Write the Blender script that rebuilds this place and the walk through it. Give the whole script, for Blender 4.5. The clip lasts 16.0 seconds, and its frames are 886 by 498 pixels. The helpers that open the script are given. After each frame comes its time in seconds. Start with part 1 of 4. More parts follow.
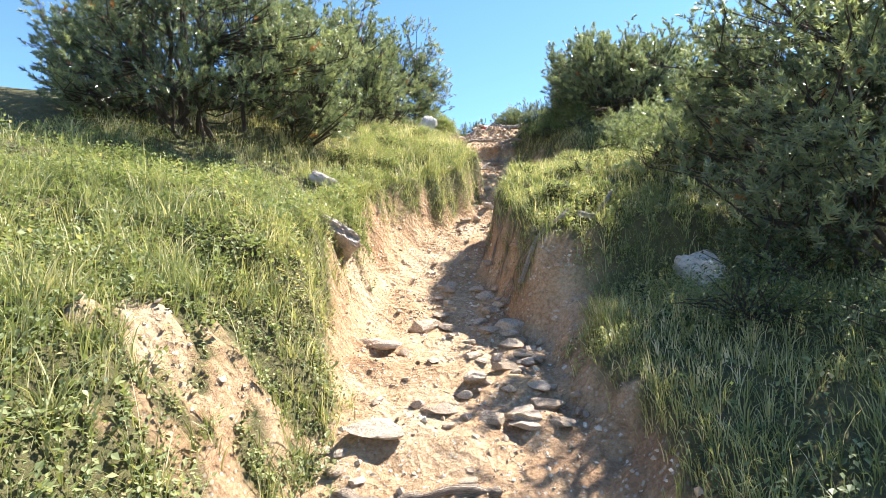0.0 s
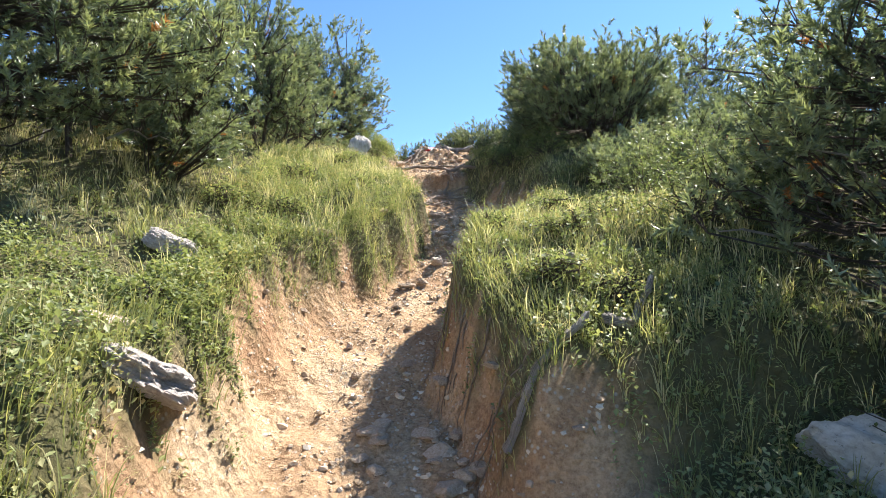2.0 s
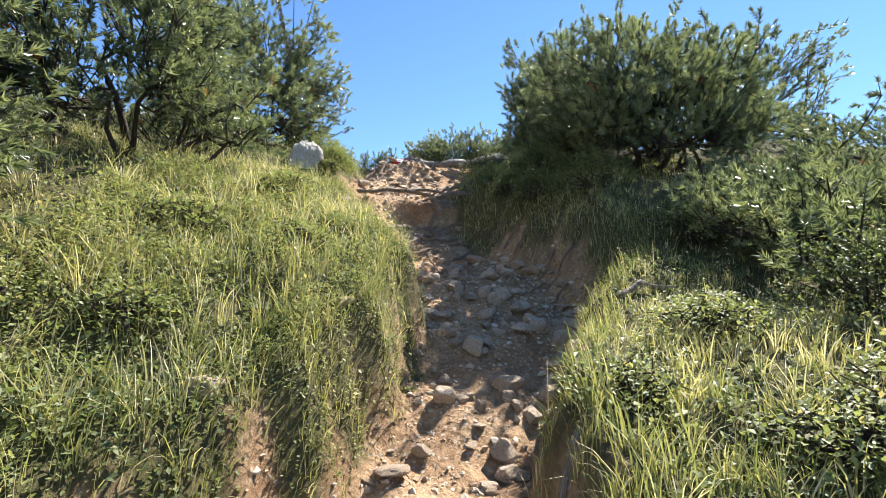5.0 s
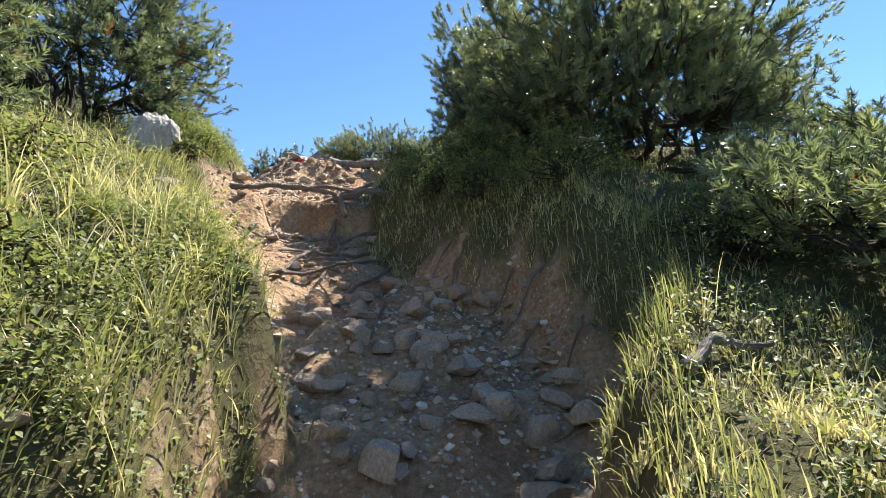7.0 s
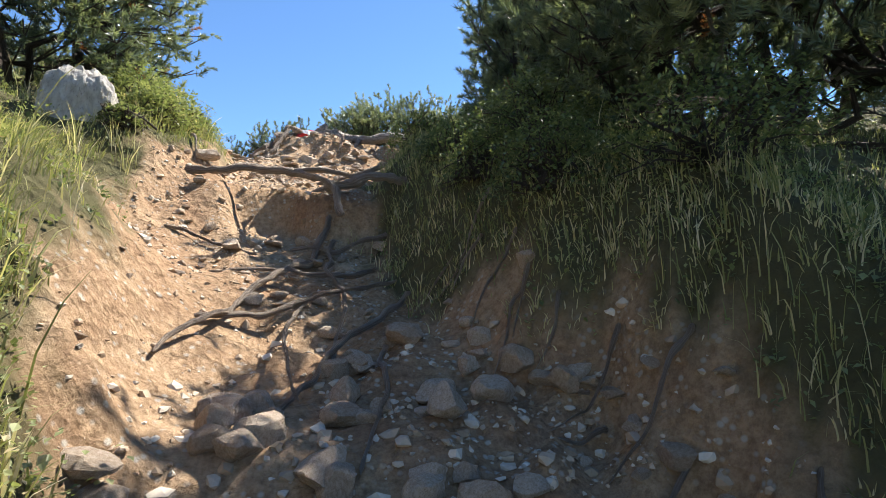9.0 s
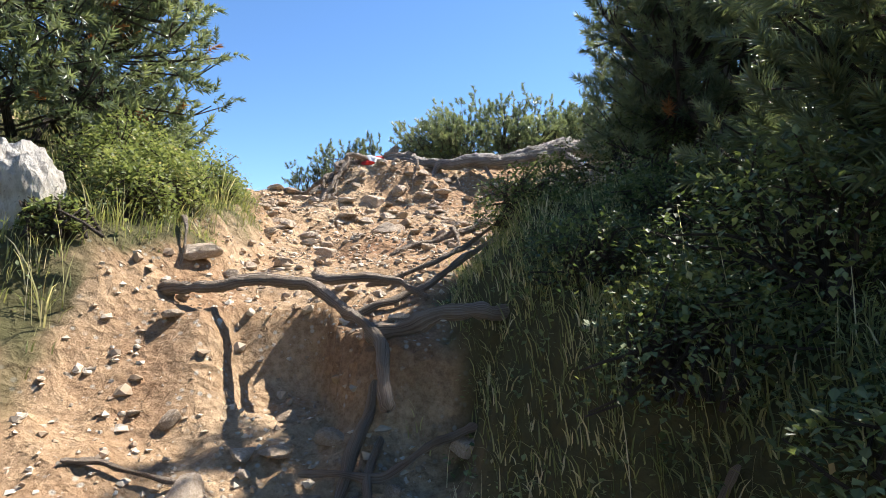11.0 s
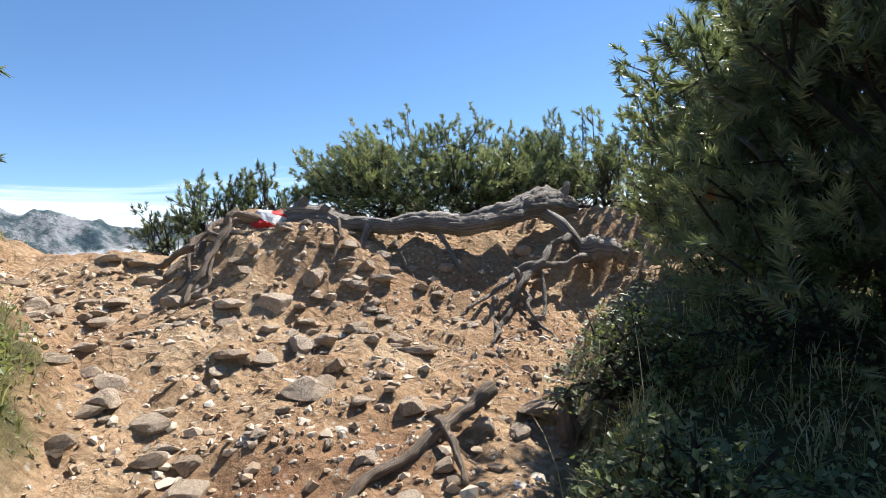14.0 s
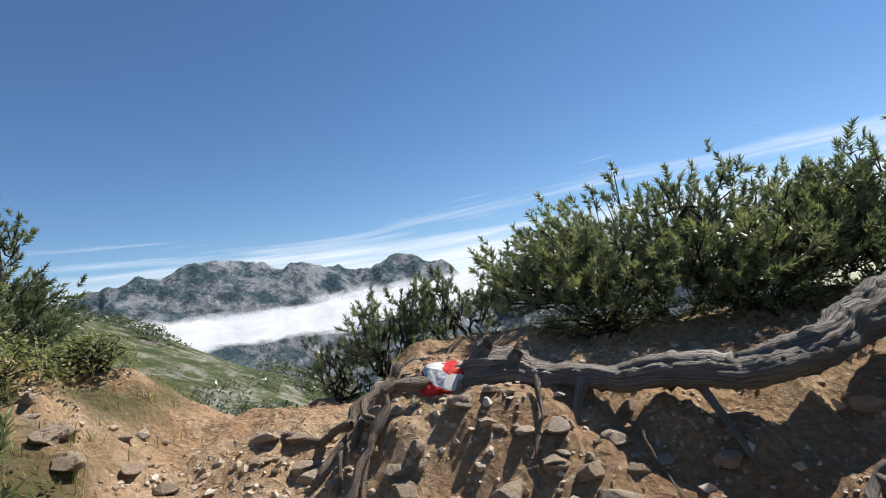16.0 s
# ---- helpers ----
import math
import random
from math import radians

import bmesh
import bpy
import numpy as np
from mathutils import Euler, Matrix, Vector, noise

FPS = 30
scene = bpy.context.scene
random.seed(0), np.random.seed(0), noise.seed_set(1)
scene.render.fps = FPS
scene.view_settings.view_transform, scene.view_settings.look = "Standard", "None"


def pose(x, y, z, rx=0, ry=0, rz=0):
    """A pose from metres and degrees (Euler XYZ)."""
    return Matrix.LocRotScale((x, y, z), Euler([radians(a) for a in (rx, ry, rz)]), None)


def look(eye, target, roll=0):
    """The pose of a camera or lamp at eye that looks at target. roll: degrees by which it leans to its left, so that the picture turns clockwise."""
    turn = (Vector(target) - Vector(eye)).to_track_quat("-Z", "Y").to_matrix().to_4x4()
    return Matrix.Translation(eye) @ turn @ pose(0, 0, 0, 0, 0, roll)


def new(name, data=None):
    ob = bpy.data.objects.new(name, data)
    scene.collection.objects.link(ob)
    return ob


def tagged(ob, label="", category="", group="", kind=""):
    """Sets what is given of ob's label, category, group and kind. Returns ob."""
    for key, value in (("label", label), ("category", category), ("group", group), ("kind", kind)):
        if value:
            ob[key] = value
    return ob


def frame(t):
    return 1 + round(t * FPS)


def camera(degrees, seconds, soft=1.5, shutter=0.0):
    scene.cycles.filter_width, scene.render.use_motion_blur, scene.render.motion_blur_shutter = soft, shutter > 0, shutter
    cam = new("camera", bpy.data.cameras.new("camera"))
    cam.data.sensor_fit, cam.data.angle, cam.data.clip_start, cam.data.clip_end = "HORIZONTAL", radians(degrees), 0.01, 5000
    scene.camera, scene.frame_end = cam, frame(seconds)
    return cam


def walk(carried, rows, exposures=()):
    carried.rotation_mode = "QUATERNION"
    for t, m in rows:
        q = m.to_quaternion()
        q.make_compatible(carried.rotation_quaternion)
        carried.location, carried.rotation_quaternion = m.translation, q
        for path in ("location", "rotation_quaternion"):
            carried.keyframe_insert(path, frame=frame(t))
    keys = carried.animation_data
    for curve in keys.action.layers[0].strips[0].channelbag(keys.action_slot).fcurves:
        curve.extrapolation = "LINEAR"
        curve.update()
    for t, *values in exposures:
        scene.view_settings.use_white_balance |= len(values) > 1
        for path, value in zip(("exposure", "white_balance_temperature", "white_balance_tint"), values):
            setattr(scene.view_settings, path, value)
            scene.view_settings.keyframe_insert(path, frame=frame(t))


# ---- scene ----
cam = camera(78.8, 16.0, soft=0.8)
PATH = [
    (0, (0.228, -0.308, 1.870), (0.156, 2.087, 1.997), -0.6),
    (0.5, (0.160, 0.107, 2.040), (0.175, 2.501, 2.214), -1.2),
    (1, (0.288, 0.740, 2.158), (0.382, 3.131, 2.347), -1.7),
    (1.5, (0.349, 1.151, 2.232), (0.496, 3.539, 2.428), -2.1),
    (2, (0.266, 1.626, 2.504), (0.455, 4.010, 2.702), -1.3),
    (2.5, (0.242, 1.963, 2.546), (0.470, 4.342, 2.771), -0.3),
    (3, (0.278, 2.455, 2.658), (0.524, 4.829, 2.905), 0.8),
    (3.5, (0.253, 2.761, 2.843), (0.503, 5.135, 3.096), 0.6),
    (4, (0.161, 3.170, 3.084), (0.438, 5.543, 3.328), 0.3),
    (4.5, (0.094, 3.545, 3.110), (0.428, 5.911, 3.326), 0.2),
    (5, (0.114, 4.034, 3.295), (0.534, 6.386, 3.514), 0.3),
    (5.2, (0.119, 4.115, 3.362), (0.574, 6.458, 3.608), 0.0),
    (6.2, (0.230, 4.950, 3.430), (0.880, 7.240, 3.700), -0.2),
    (7.3, (0.570, 5.770, 3.470), (1.333, 8.025, 3.771), -0.5),
    (7.5, (0.550, 5.940, 3.550), (1.330, 8.191, 3.838), -0.5),
    (8, (0.600, 6.160, 3.700), (1.393, 8.411, 3.951), -0.1),
    (8.2, (0.650, 6.280, 3.690), (1.431, 8.537, 3.928), 0.0),
    (10.3, (1.135, 7.438, 4.326), (1.507, 9.808, 4.414), 1.6),
    (10.5, (1.182, 7.591, 4.442), (1.528, 9.965, 4.506), 1.7),
    (11, (1.043, 7.973, 4.532), (1.296, 10.357, 4.643), -0.4),
    (11.5, (0.851, 8.288, 4.775), (1.120, 10.668, 4.939), 0.1),
    (12, (0.853, 8.617, 4.786), (1.111, 10.998, 4.950), -1.0),
    (12.5, (0.898, 8.864, 4.912), (1.162, 11.245, 5.056), -2.4),
    (13, (0.803, 9.095, 5.021), (1.186, 11.461, 5.146), -2.2),
    (13.5, (0.796, 9.215, 5.188), (1.367, 11.544, 5.287), -1.8),
    (14, (0.944, 9.449, 5.280), (1.669, 11.736, 5.334), -1.4),
    (14.5, (0.994, 9.611, 5.447), (1.614, 11.926, 5.558), -3.5),
    (15, (1.025, 9.877, 5.492), (1.501, 12.220, 5.695), -5.9),
    (15.5, (1.010, 10.166, 5.710), (1.234, 12.546, 5.920), -7.1),
    (16, (1.163, 10.480, 5.910), (1.008, 12.866, 6.109), -7.5),
]
walk(cam, [(t, look(eye, target, roll)) for t, eye, target, roll in PATH],
     exposures=[(0, 1.85), (1.5, 1.65), (3.5, 1.45), (5, 1.38), (8, 1.28), (11, 1.25), (12.5, 1.12), (13.5, 1.02), (14.5, 0.75), (15.2, 0.53), (16, 0.28)])

# ---- world and sun ----
SUN_AZ, SUN_EL = radians(58), radians(52)
world = bpy.data.worlds.new("sky")
scene.world = world
world.use_nodes = True
wt = world.node_tree
wt.nodes.clear()
sky = wt.nodes.new("ShaderNodeTexSky")
sky.sky_type, sky.sun_disc = "NISHITA", False
sky.sun_elevation, sky.sun_rotation = SUN_EL, SUN_AZ
sky.altitude, sky.air_density, sky.dust_density, sky.ozone_density = 1600, 1.0, 0.05, 4.0
bg = wt.nodes.new("ShaderNodeBackground")
bg.inputs["Strength"].default_value = 0.1
wo = wt.nodes.new("ShaderNodeOutputWorld")
hue = wt.nodes.new("ShaderNodeHueSaturation")
hue.inputs["Saturation"].default_value = 1.1
wt.links.new(sky.outputs[0], hue.inputs["Color"])
wt.links.new(hue.outputs[0], bg.inputs["Color"])
wt.links.new(bg.outputs[0], wo.inputs["Surface"])
sun_data = bpy.data.lights.new("sun", "SUN")
sun_data.energy, sun_data.angle, sun_data.color = 5.0, radians(0.53), (1.0, 0.955, 0.88)
sun = new("sun", sun_data)
sun.matrix_world = look((0, 0, 30), (-math.sin(SUN_AZ) * math.cos(SUN_EL), -math.cos(SUN_AZ) * math.cos(SUN_EL), 30 - math.sin(SUN_EL)))


# ---- materials ----
def material(name, rough=0.9, metal=0.0, spec=0.3):
    m = bpy.data.materials.new(name)
    m.use_nodes = True
    nt = m.node_tree
    b = nt.nodes["Principled BSDF"]
    b.inputs["Roughness"].default_value, b.inputs["Metallic"].default_value = rough, metal
    b.inputs["Specular IOR Level"].default_value = spec
    return m, nt, b


def node(nt, kind, **vals):
    n = nt.nodes.new(kind)
    for k, v in vals.items():
        n.inputs[k.replace("_", " ")].default_value = v
    return n


def ramp(nt, fac, stops):
    r = nt.nodes.new("ShaderNodeValToRGB")
    while len(r.color_ramp.elements) < len(stops):
        r.color_ramp.elements.new(0.5)
    for e, (p, c) in zip(r.color_ramp.elements, stops):
        e.position, e.color = p, (*c, 1)
    nt.links.new(fac, r.inputs["Fac"])
    return r.outputs["Color"]


def noise_tex(nt, scale, detail=6, rough=0.6, vec=None, distort=0.0):
    n = node(nt, "ShaderNodeTexNoise", Scale=scale, Detail=detail, Roughness=rough, Distortion=distort)
    if vec is not None:
        nt.links.new(vec, n.inputs["Vector"])
    return n.outputs["Fac"]


def noise_col(nt, scale, vec):
    n = node(nt, "ShaderNodeTexNoise", Scale=scale, Detail=3)
    nt.links.new(vec, n.inputs["Vector"])
    return n.outputs["Color"]


def coords(nt):
    return nt.nodes.new("ShaderNodeTexCoord").outputs["Object"]


def mix(nt, fac, a, b, mode="MIX"):
    n = nt.nodes.new("ShaderNodeMix")
    n.data_type, n.blend_type = "RGBA", mode
    for sock, v in ((n.inputs[0], fac), (n.inputs[6], a), (n.inputs[7], b)):
        if isinstance(v, (int, float)):
            sock.default_value = v
        elif isinstance(v, tuple):
            sock.default_value = (*v, 1)
        else:
            nt.links.new(v, sock)
    return n.outputs[2]


def bump(nt, b, height, strength=0.5, dist=0.02):
    n = node(nt, "ShaderNodeBump", Strength=strength, Distance=dist)
    nt.links.new(height, n.inputs["Height"])
    nt.links.new(n.outputs[0], b.inputs["Normal"])


def attr(nt, name):
    n = nt.nodes.new("ShaderNodeAttribute")
    n.attribute_name = name
    return n.outputs["Fac"]


def soil_material():
    m, nt, b = material("soil", 0.95, spec=0.15)
    c = coords(nt)
    base = ramp(nt, noise_tex(nt, 1.3, 8, 0.65, c), [(0.3, (0.33, 0.185, 0.105)), (0.5, (0.50, 0.335, 0.20)), (0.7, (0.62, 0.465, 0.305))])
    grit = ramp(nt, noise_tex(nt, 38, 6, 0.75, c), [(0.35, (0.45, 0.4, 0.36)), (0.6, (1.0, 1.0, 1.0))])
    col = mix(nt, 0.8, base, grit, "MULTIPLY")
    vor = node(nt, "ShaderNodeTexVoronoi", Scale=30.0)
    nt.links.new(c, vor.inputs["Vector"])
    peb = ramp(nt, vor.outputs["Distance"], [(0.16, (1, 1, 1)), (0.3, (0, 0, 0))])
    keep = ramp(nt, noise_tex(nt, 5, 3, 0.5, c), [(0.46, (0, 0, 0)), (0.56, (1, 1, 1))])
    pebs = mix(nt, 1.0, peb, keep, "MULTIPLY")
    col = mix(nt, pebs, col, (0.5, 0.44, 0.36))
    turf = mix(nt, noise_tex(nt, 22, 6, 0.7, c), (0.075, 0.06, 0.032), (0.14, 0.135, 0.06))
    col = mix(nt, attr(nt, "turf"), col, turf)
    far = ramp(nt, noise_tex(nt, 0.5, 10, 0.75, c), [(0.4, (0.045, 0.06, 0.022)), (0.5, (0.09, 0.1, 0.045)), (0.56, (0.2, 0.19, 0.15)), (0.7, (0.36, 0.34, 0.3))])
    col = mix(nt, attr(nt, "far"), col, far)
    nt.links.new(col, b.inputs["Base Color"])
    clod = node(nt, "ShaderNodeTexVoronoi", Scale=22.0)
    nt.links.new(mix(nt, 0.12, c, noise_col(nt, 6, c)), clod.inputs["Vector"])
    h = mix(nt, 0.5, noise_tex(nt, 14, 10, 0.8, c), noise_tex(nt, 60, 5, 0.7, c))
    h = mix(nt, 0.4, h, clod.outputs["Distance"])
    bump(nt, b, h, 1.0, 0.05)
    return m


def rock_material():
    m, nt, b = material("limestone", 0.85, spec=0.25)
    c = coords(nt)
    info = nt.nodes.new("ShaderNodeObjectInfo")
    base = ramp(nt, noise_tex(nt, 7, 9, 0.7, c), [(0.3, (0.4, 0.31, 0.23)), (0.48, (0.57, 0.475, 0.38)), (0.7, (0.71, 0.635, 0.55))])
    vary = ramp(nt, info.outputs["Random"], [(0.0, (0.74, 0.66, 0.58)), (1.0, (1.05, 1.0, 0.95))])
    col = mix(nt, 1.0, base, vary, "MULTIPLY")
    crack = ramp(nt, noise_tex(nt, 9, 3, 0.5, c, 1.5), [(0.47, (1, 1, 1)), (0.5, (0.35, 0.3, 0.26)), (0.53, (1, 1, 1))])
    col = mix(nt, 0.6, col, crack, "MULTIPLY")
    nt.links.new(col, b.inputs["Base Color"])
    bump(nt, b, noise_tex(nt, 24, 10, 0.75, c), 0.8, 0.02)
    return m


def pale_rock_material(name="pale_limestone", tones=((0.42, 0.36, 0.3), (0.64, 0.58, 0.51), (0.78, 0.73, 0.67))):
    m, nt, b = material(name, 0.85, spec=0.25)
    c = coords(nt)
    base = ramp(nt, noise_tex(nt, 6, 9, 0.7, c), [(0.3, tones[0]), (0.5, tones[1]), (0.72, tones[2])])
    lichen = ramp(nt, noise_tex(nt, 16, 5, 0.6, c), [(0.6, (1, 1, 1)), (0.68, (0.3, 0.28, 0.26))])
    col = mix(nt, 0.6, base, lichen, "MULTIPLY")
    nt.links.new(col, b.inputs["Base Color"])
    bump(nt, b, noise_tex(nt, 18, 10, 0.75, c), 0.9, 0.03)
    return m


def gravel_material():
    m, nt, b = material("gravel", 0.9, spec=0.2)
    g = nt.nodes.new("ShaderNodeNewGeometry")
    col = ramp(nt, g.outputs["Random Per Island"], [(0.0, (0.32, 0.23, 0.15)), (0.4, (0.5, 0.38, 0.27)), (0.75, (0.6, 0.51, 0.4)), (1.0, (0.7, 0.63, 0.53))])
    col = mix(nt, 0.4, col, ramp(nt, noise_tex(nt, 60, 4, 0.7, coords(nt)), [(0.3, (0.5, 0.45, 0.4)), (0.7, (1, 1, 1))]), "MULTIPLY")
    nt.links.new(col, b.inputs["Base Color"])
    return m


def wood_material(name, dark, mid, light, scale=(26, 26, 2.5), wear=0.6):
    m, nt, b = material(name, 0.8, spec=0.25)
    c2 = nt.nodes.new("ShaderNodeAttribute")
    c2.attribute_name = "grain"
    mp = node(nt, "ShaderNodeMapping", Scale=scale)
    nt.links.new(c2.outputs["Vector"], mp.inputs["Vector"])
    n1 = noise_tex(nt, 1.0, 8, 0.65, mp.outputs[0], 0.4)
    col = ramp(nt, n1, [(0.3, dark), (0.5, mid), (0.68, light)])
    col = mix(nt, wear, col, ramp(nt, noise_tex(nt, 6, 5, 0.6, coords(nt)), [(0.3, (0.55, 0.48, 0.42)), (0.65, (1, 1, 1))]), "MULTIPLY")
    nt.links.new(col, b.inputs["Base Color"])
    bump(nt, b, n1, 1.0, 0.05)
    return m


def leaf_material(name, cols, rough=0.45, trans=0.35, spec=0.4):
    """Thin leaves: a tone per piece, and light that shines through."""
    m, nt, b = material(name, rough, spec=spec)
    col = ramp(nt, attr(nt, "tone"), cols)
    nt.links.new(col, b.inputs["Base Color"])
    tr = nt.nodes.new("ShaderNodeBsdfTranslucent")
    bright = mix(nt, 1.0, col, (1.54, 1.6, 0.9), "MULTIPLY")
    nt.links.new(bright, tr.inputs["Color"])
    ms = nt.nodes.new("ShaderNodeMixShader")
    ms.inputs[0].default_value = trans
    nt.links.new(b.outputs[0], ms.inputs[1])
    nt.links.new(tr.outputs[0], ms.inputs[2])
    nt.links.new(ms.outputs[0], nt.nodes["Material Output"].inputs["Surface"])
    return m


SOIL, ROCK, PALE, GRAVEL = soil_material(), rock_material(), pale_rock_material(), gravel_material()
LEDGE_STONE = pale_rock_material("ledge_limestone", ((0.36, 0.3, 0.265), (0.52, 0.455, 0.415), (0.63, 0.575, 0.53)))
BARK = wood_material("bark", (0.05, 0.035, 0.025), (0.13, 0.1, 0.08), (0.24, 0.2, 0.16))
ROOT = wood_material("root_wood", (0.22, 0.16, 0.115), (0.46, 0.36, 0.28), (0.66, 0.56, 0.46))
GREY_WOOD = wood_material("weathered_wood", (0.12, 0.1, 0.088), (0.46, 0.41, 0.365), (0.75, 0.69, 0.62), (30, 30, 2.2))
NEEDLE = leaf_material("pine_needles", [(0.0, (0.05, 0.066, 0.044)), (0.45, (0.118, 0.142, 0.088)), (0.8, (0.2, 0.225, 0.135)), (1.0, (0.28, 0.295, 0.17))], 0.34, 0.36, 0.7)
DEAD_NEEDLE = leaf_material("dead_needles", [(0.0, (0.26, 0.09, 0.035)), (1.0, (0.44, 0.2, 0.08))], 0.7, 0.2)
GRASS = leaf_material("grass_blades", [(0.0, (0.10, 0.125, 0.05)), (0.38, (0.225, 0.235, 0.1)), (0.64, (0.375, 0.345, 0.165)), (0.78, (0.52, 0.445, 0.265)), (1.0, (0.66, 0.57, 0.4))], 0.5, 0.35)
HERB = leaf_material("herb_leaves", [(0.0, (0.065, 0.09, 0.04)), (0.5, (0.182, 0.208, 0.092)), (0.85, (0.31, 0.32, 0.15)), (1.0, (0.48, 0.38, 0.21))], 0.5, 0.33, 0.3)


# ---- shapes ----
def lattice(ix, iy, seed):
    n = (ix.astype(np.int64) * 374761393 + iy.astype(np.int64) * 668265263 + seed * 1442695041) & 0xFFFFFFFF
    n = ((n ^ (n >> 13)) * 1274126177) & 0xFFFFFFFF
    return ((n ^ (n >> 16)) & 0xFFFF) / 65535.0


def wave(x, y, scale, seed=0, octaves=1):
    """Smooth value noise, about -1 to 1."""
    out, amp, total = 0.0, 1.0, 0.0
    for o in range(octaves):
        u, v = np.asarray(x) * scale + 31.7 * o, np.asarray(y) * scale - 17.3 * o
        iu, iv = np.floor(u), np.floor(v)
        fu, fv = u - iu, v - iv
        fu, fv = fu * fu * (3 - 2 * fu), fv * fv * (3 - 2 * fv)
        a, b2 = lattice(iu, iv, seed + o), lattice(iu + 1, iv, seed + o)
        c, d = lattice(iu, iv + 1, seed + o), lattice(iu + 1, iv + 1, seed + o)
        out = out + amp * (2 * (a * (1 - fu) * (1 - fv) + b2 * fu * (1 - fv) + c * (1 - fu) * fv + d * fu * fv) - 1)
        total, amp, scale = total + amp, amp * 0.55, scale * 2.03
    return out / total


def step(a, b, v):
    t = np.clip((v - a) / (b - a), 0, 1)
    return t * t * (3 - 2 * t)


def mesh_np(name, verts, faces, mats=(), tone=None, smooth=False, index=None):
    """A mesh from arrays: faces is (n, 3) or (n, 4)."""
    me = bpy.data.meshes.new(name)
    v, f = np.asarray(verts, np.float32), np.asarray(faces, np.int32)
    k = f.shape[1]
    me.vertices.add(len(v))
    me.vertices.foreach_set("co", v.ravel())
    me.loops.add(f.size)
    me.loops.foreach_set("vertex_index", f.ravel())
    me.polygons.add(len(f))
    me.polygons.foreach_set("loop_start", np.arange(0, f.size, k, dtype=np.int32))
    me.polygons.foreach_set("use_smooth", np.full(len(f), smooth))
    for m in mats:
        me.materials.append(m)
    if index is not None:
        me.polygons.foreach_set("material_index", np.asarray(index, np.int32))
    if tone is not None:
        a = me.attributes.new("tone", "FLOAT", "POINT")
        a.data.foreach_set("value", np.asarray(tone, np.float32))
    me.update(calc_edges=True)
    return me


def tubes(lines, sides=6):
    """Tapered tubes along polylines: lines of (points (n, 3), radii (n)). Returns verts, quads, grain coordinates."""
    vs, fs, gs, base = [], [], [], 0
    ang = np.linspace(0, 2 * np.pi, sides, endpoint=False)
    for pts, rad in lines:
        pts = np.asarray(pts, float)
        n = len(pts)
        d = np.gradient(pts, axis=0)
        d /= np.linalg.norm(d, axis=1)[:, None] + 1e-9
        ref = np.array([0.31, 0.17, 0.94]) if abs(d[0, 2]) < 0.8 else np.array([0.94, 0.31, 0.17])
        u = np.cross(d, ref)
        u /= np.linalg.norm(u, axis=1)[:, None] + 1e-9
        w = np.cross(d, u)
        rad = np.asarray(rad, float)
        rad = rad[:, None] * np.ones(sides) if rad.ndim == 1 else rad
        ring = pts[:, None, :] + rad[:, :, None] * (np.cos(ang)[None, :, None] * u[:, None, :] + np.sin(ang)[None, :, None] * w[:, None, :])
        along = np.concatenate([[0], np.cumsum(np.linalg.norm(np.diff(pts, axis=0), axis=1))])
        g = np.stack([along[:, None] + 0 * ang, np.cos(ang)[None] * 0.25 + 0 * along[:, None], np.sin(ang)[None] * 0.25 + 0 * along[:, None]], -1)
        i = np.arange(n - 1)[:, None] * sides + np.arange(sides)
        j = np.arange(n - 1)[:, None] * sides + (np.arange(sides) + 1) % sides
        fs.append(np.stack([i, j, j + sides, i + sides], -1).reshape(-1, 4) + base)
        vs.append(ring.reshape(-1, 3)), gs.append(g.reshape(-1, 3))
        base += n * sides
    return np.concatenate(vs), np.concatenate(fs), np.concatenate(gs)


def tube_mesh(name, lines, mat, sides=6, smooth=True):
    v, f, g = tubes(lines, sides)
    me = mesh_np(name, v, f, (mat,), smooth=smooth)
    a = me.attributes.new("grain", "FLOAT_VECTOR", "POINT")
    a.data.foreach_set("vector", g.astype(np.float32)[:, [1, 2, 0]].ravel())
    return me


def part(name, me, parent, label=""):
    ob = new(name, me)
    ob.parent = parent
    if label:
        tagged(ob, label)
    return ob


# ---- the ground ----
YS = (-2.0, 0.0, 2.9, 3.5, 3.68, 3.92, 5.0, 5.5, 6.0, 6.5, 7.3, 8.1, 9.0, 9.55, 9.8, 10.3, 11.5, 12.2, 13.4)
FLOOR = (-0.3, 0.36, 1.25, 1.38, 1.41, 1.46, 1.92, 2.17, 2.4, 2.6, 3.0, 3.38, 3.72, 3.95, 4.06, 4.22, 4.54, 4.74, 5.07)
LEFT = (-0.35, -0.35, -0.35, -0.5, -0.5, -0.52, -0.46, -0.34, -0.08, 0.34, 0.62, 0.57, 0.4, 0.25, 0.2, 0.4, 0.42, 0.0, -0.6)
RISE_L = (0.66, 0.66, 0.68, 0.8, 0.8, 0.78, 0.7, 0.62, 0.55, 0.55, 0.55, 0.55, 0.5, 0.4, 0.3, 0.22, 0.2, 0.12, 0.05)
FACE_L = (0.9, 0.9, 0.5, 0.32, 0.3, 0.3, 0.28, 0.25, 0.2, 0.16, 0.16, 0.42, 0.55, 0.5, 0.45, 0.3, 0.25, 0.35, 0.5)
SLOPE_L = (0.4, 0.4, 0.38, 0.36, 0.35, 0.35, 0.35, 0.34, 0.34, 0.33, 0.28, 0.25, 0.2, 0.2, 0.2, 0.2, 0.2, 0.2, 0.15)
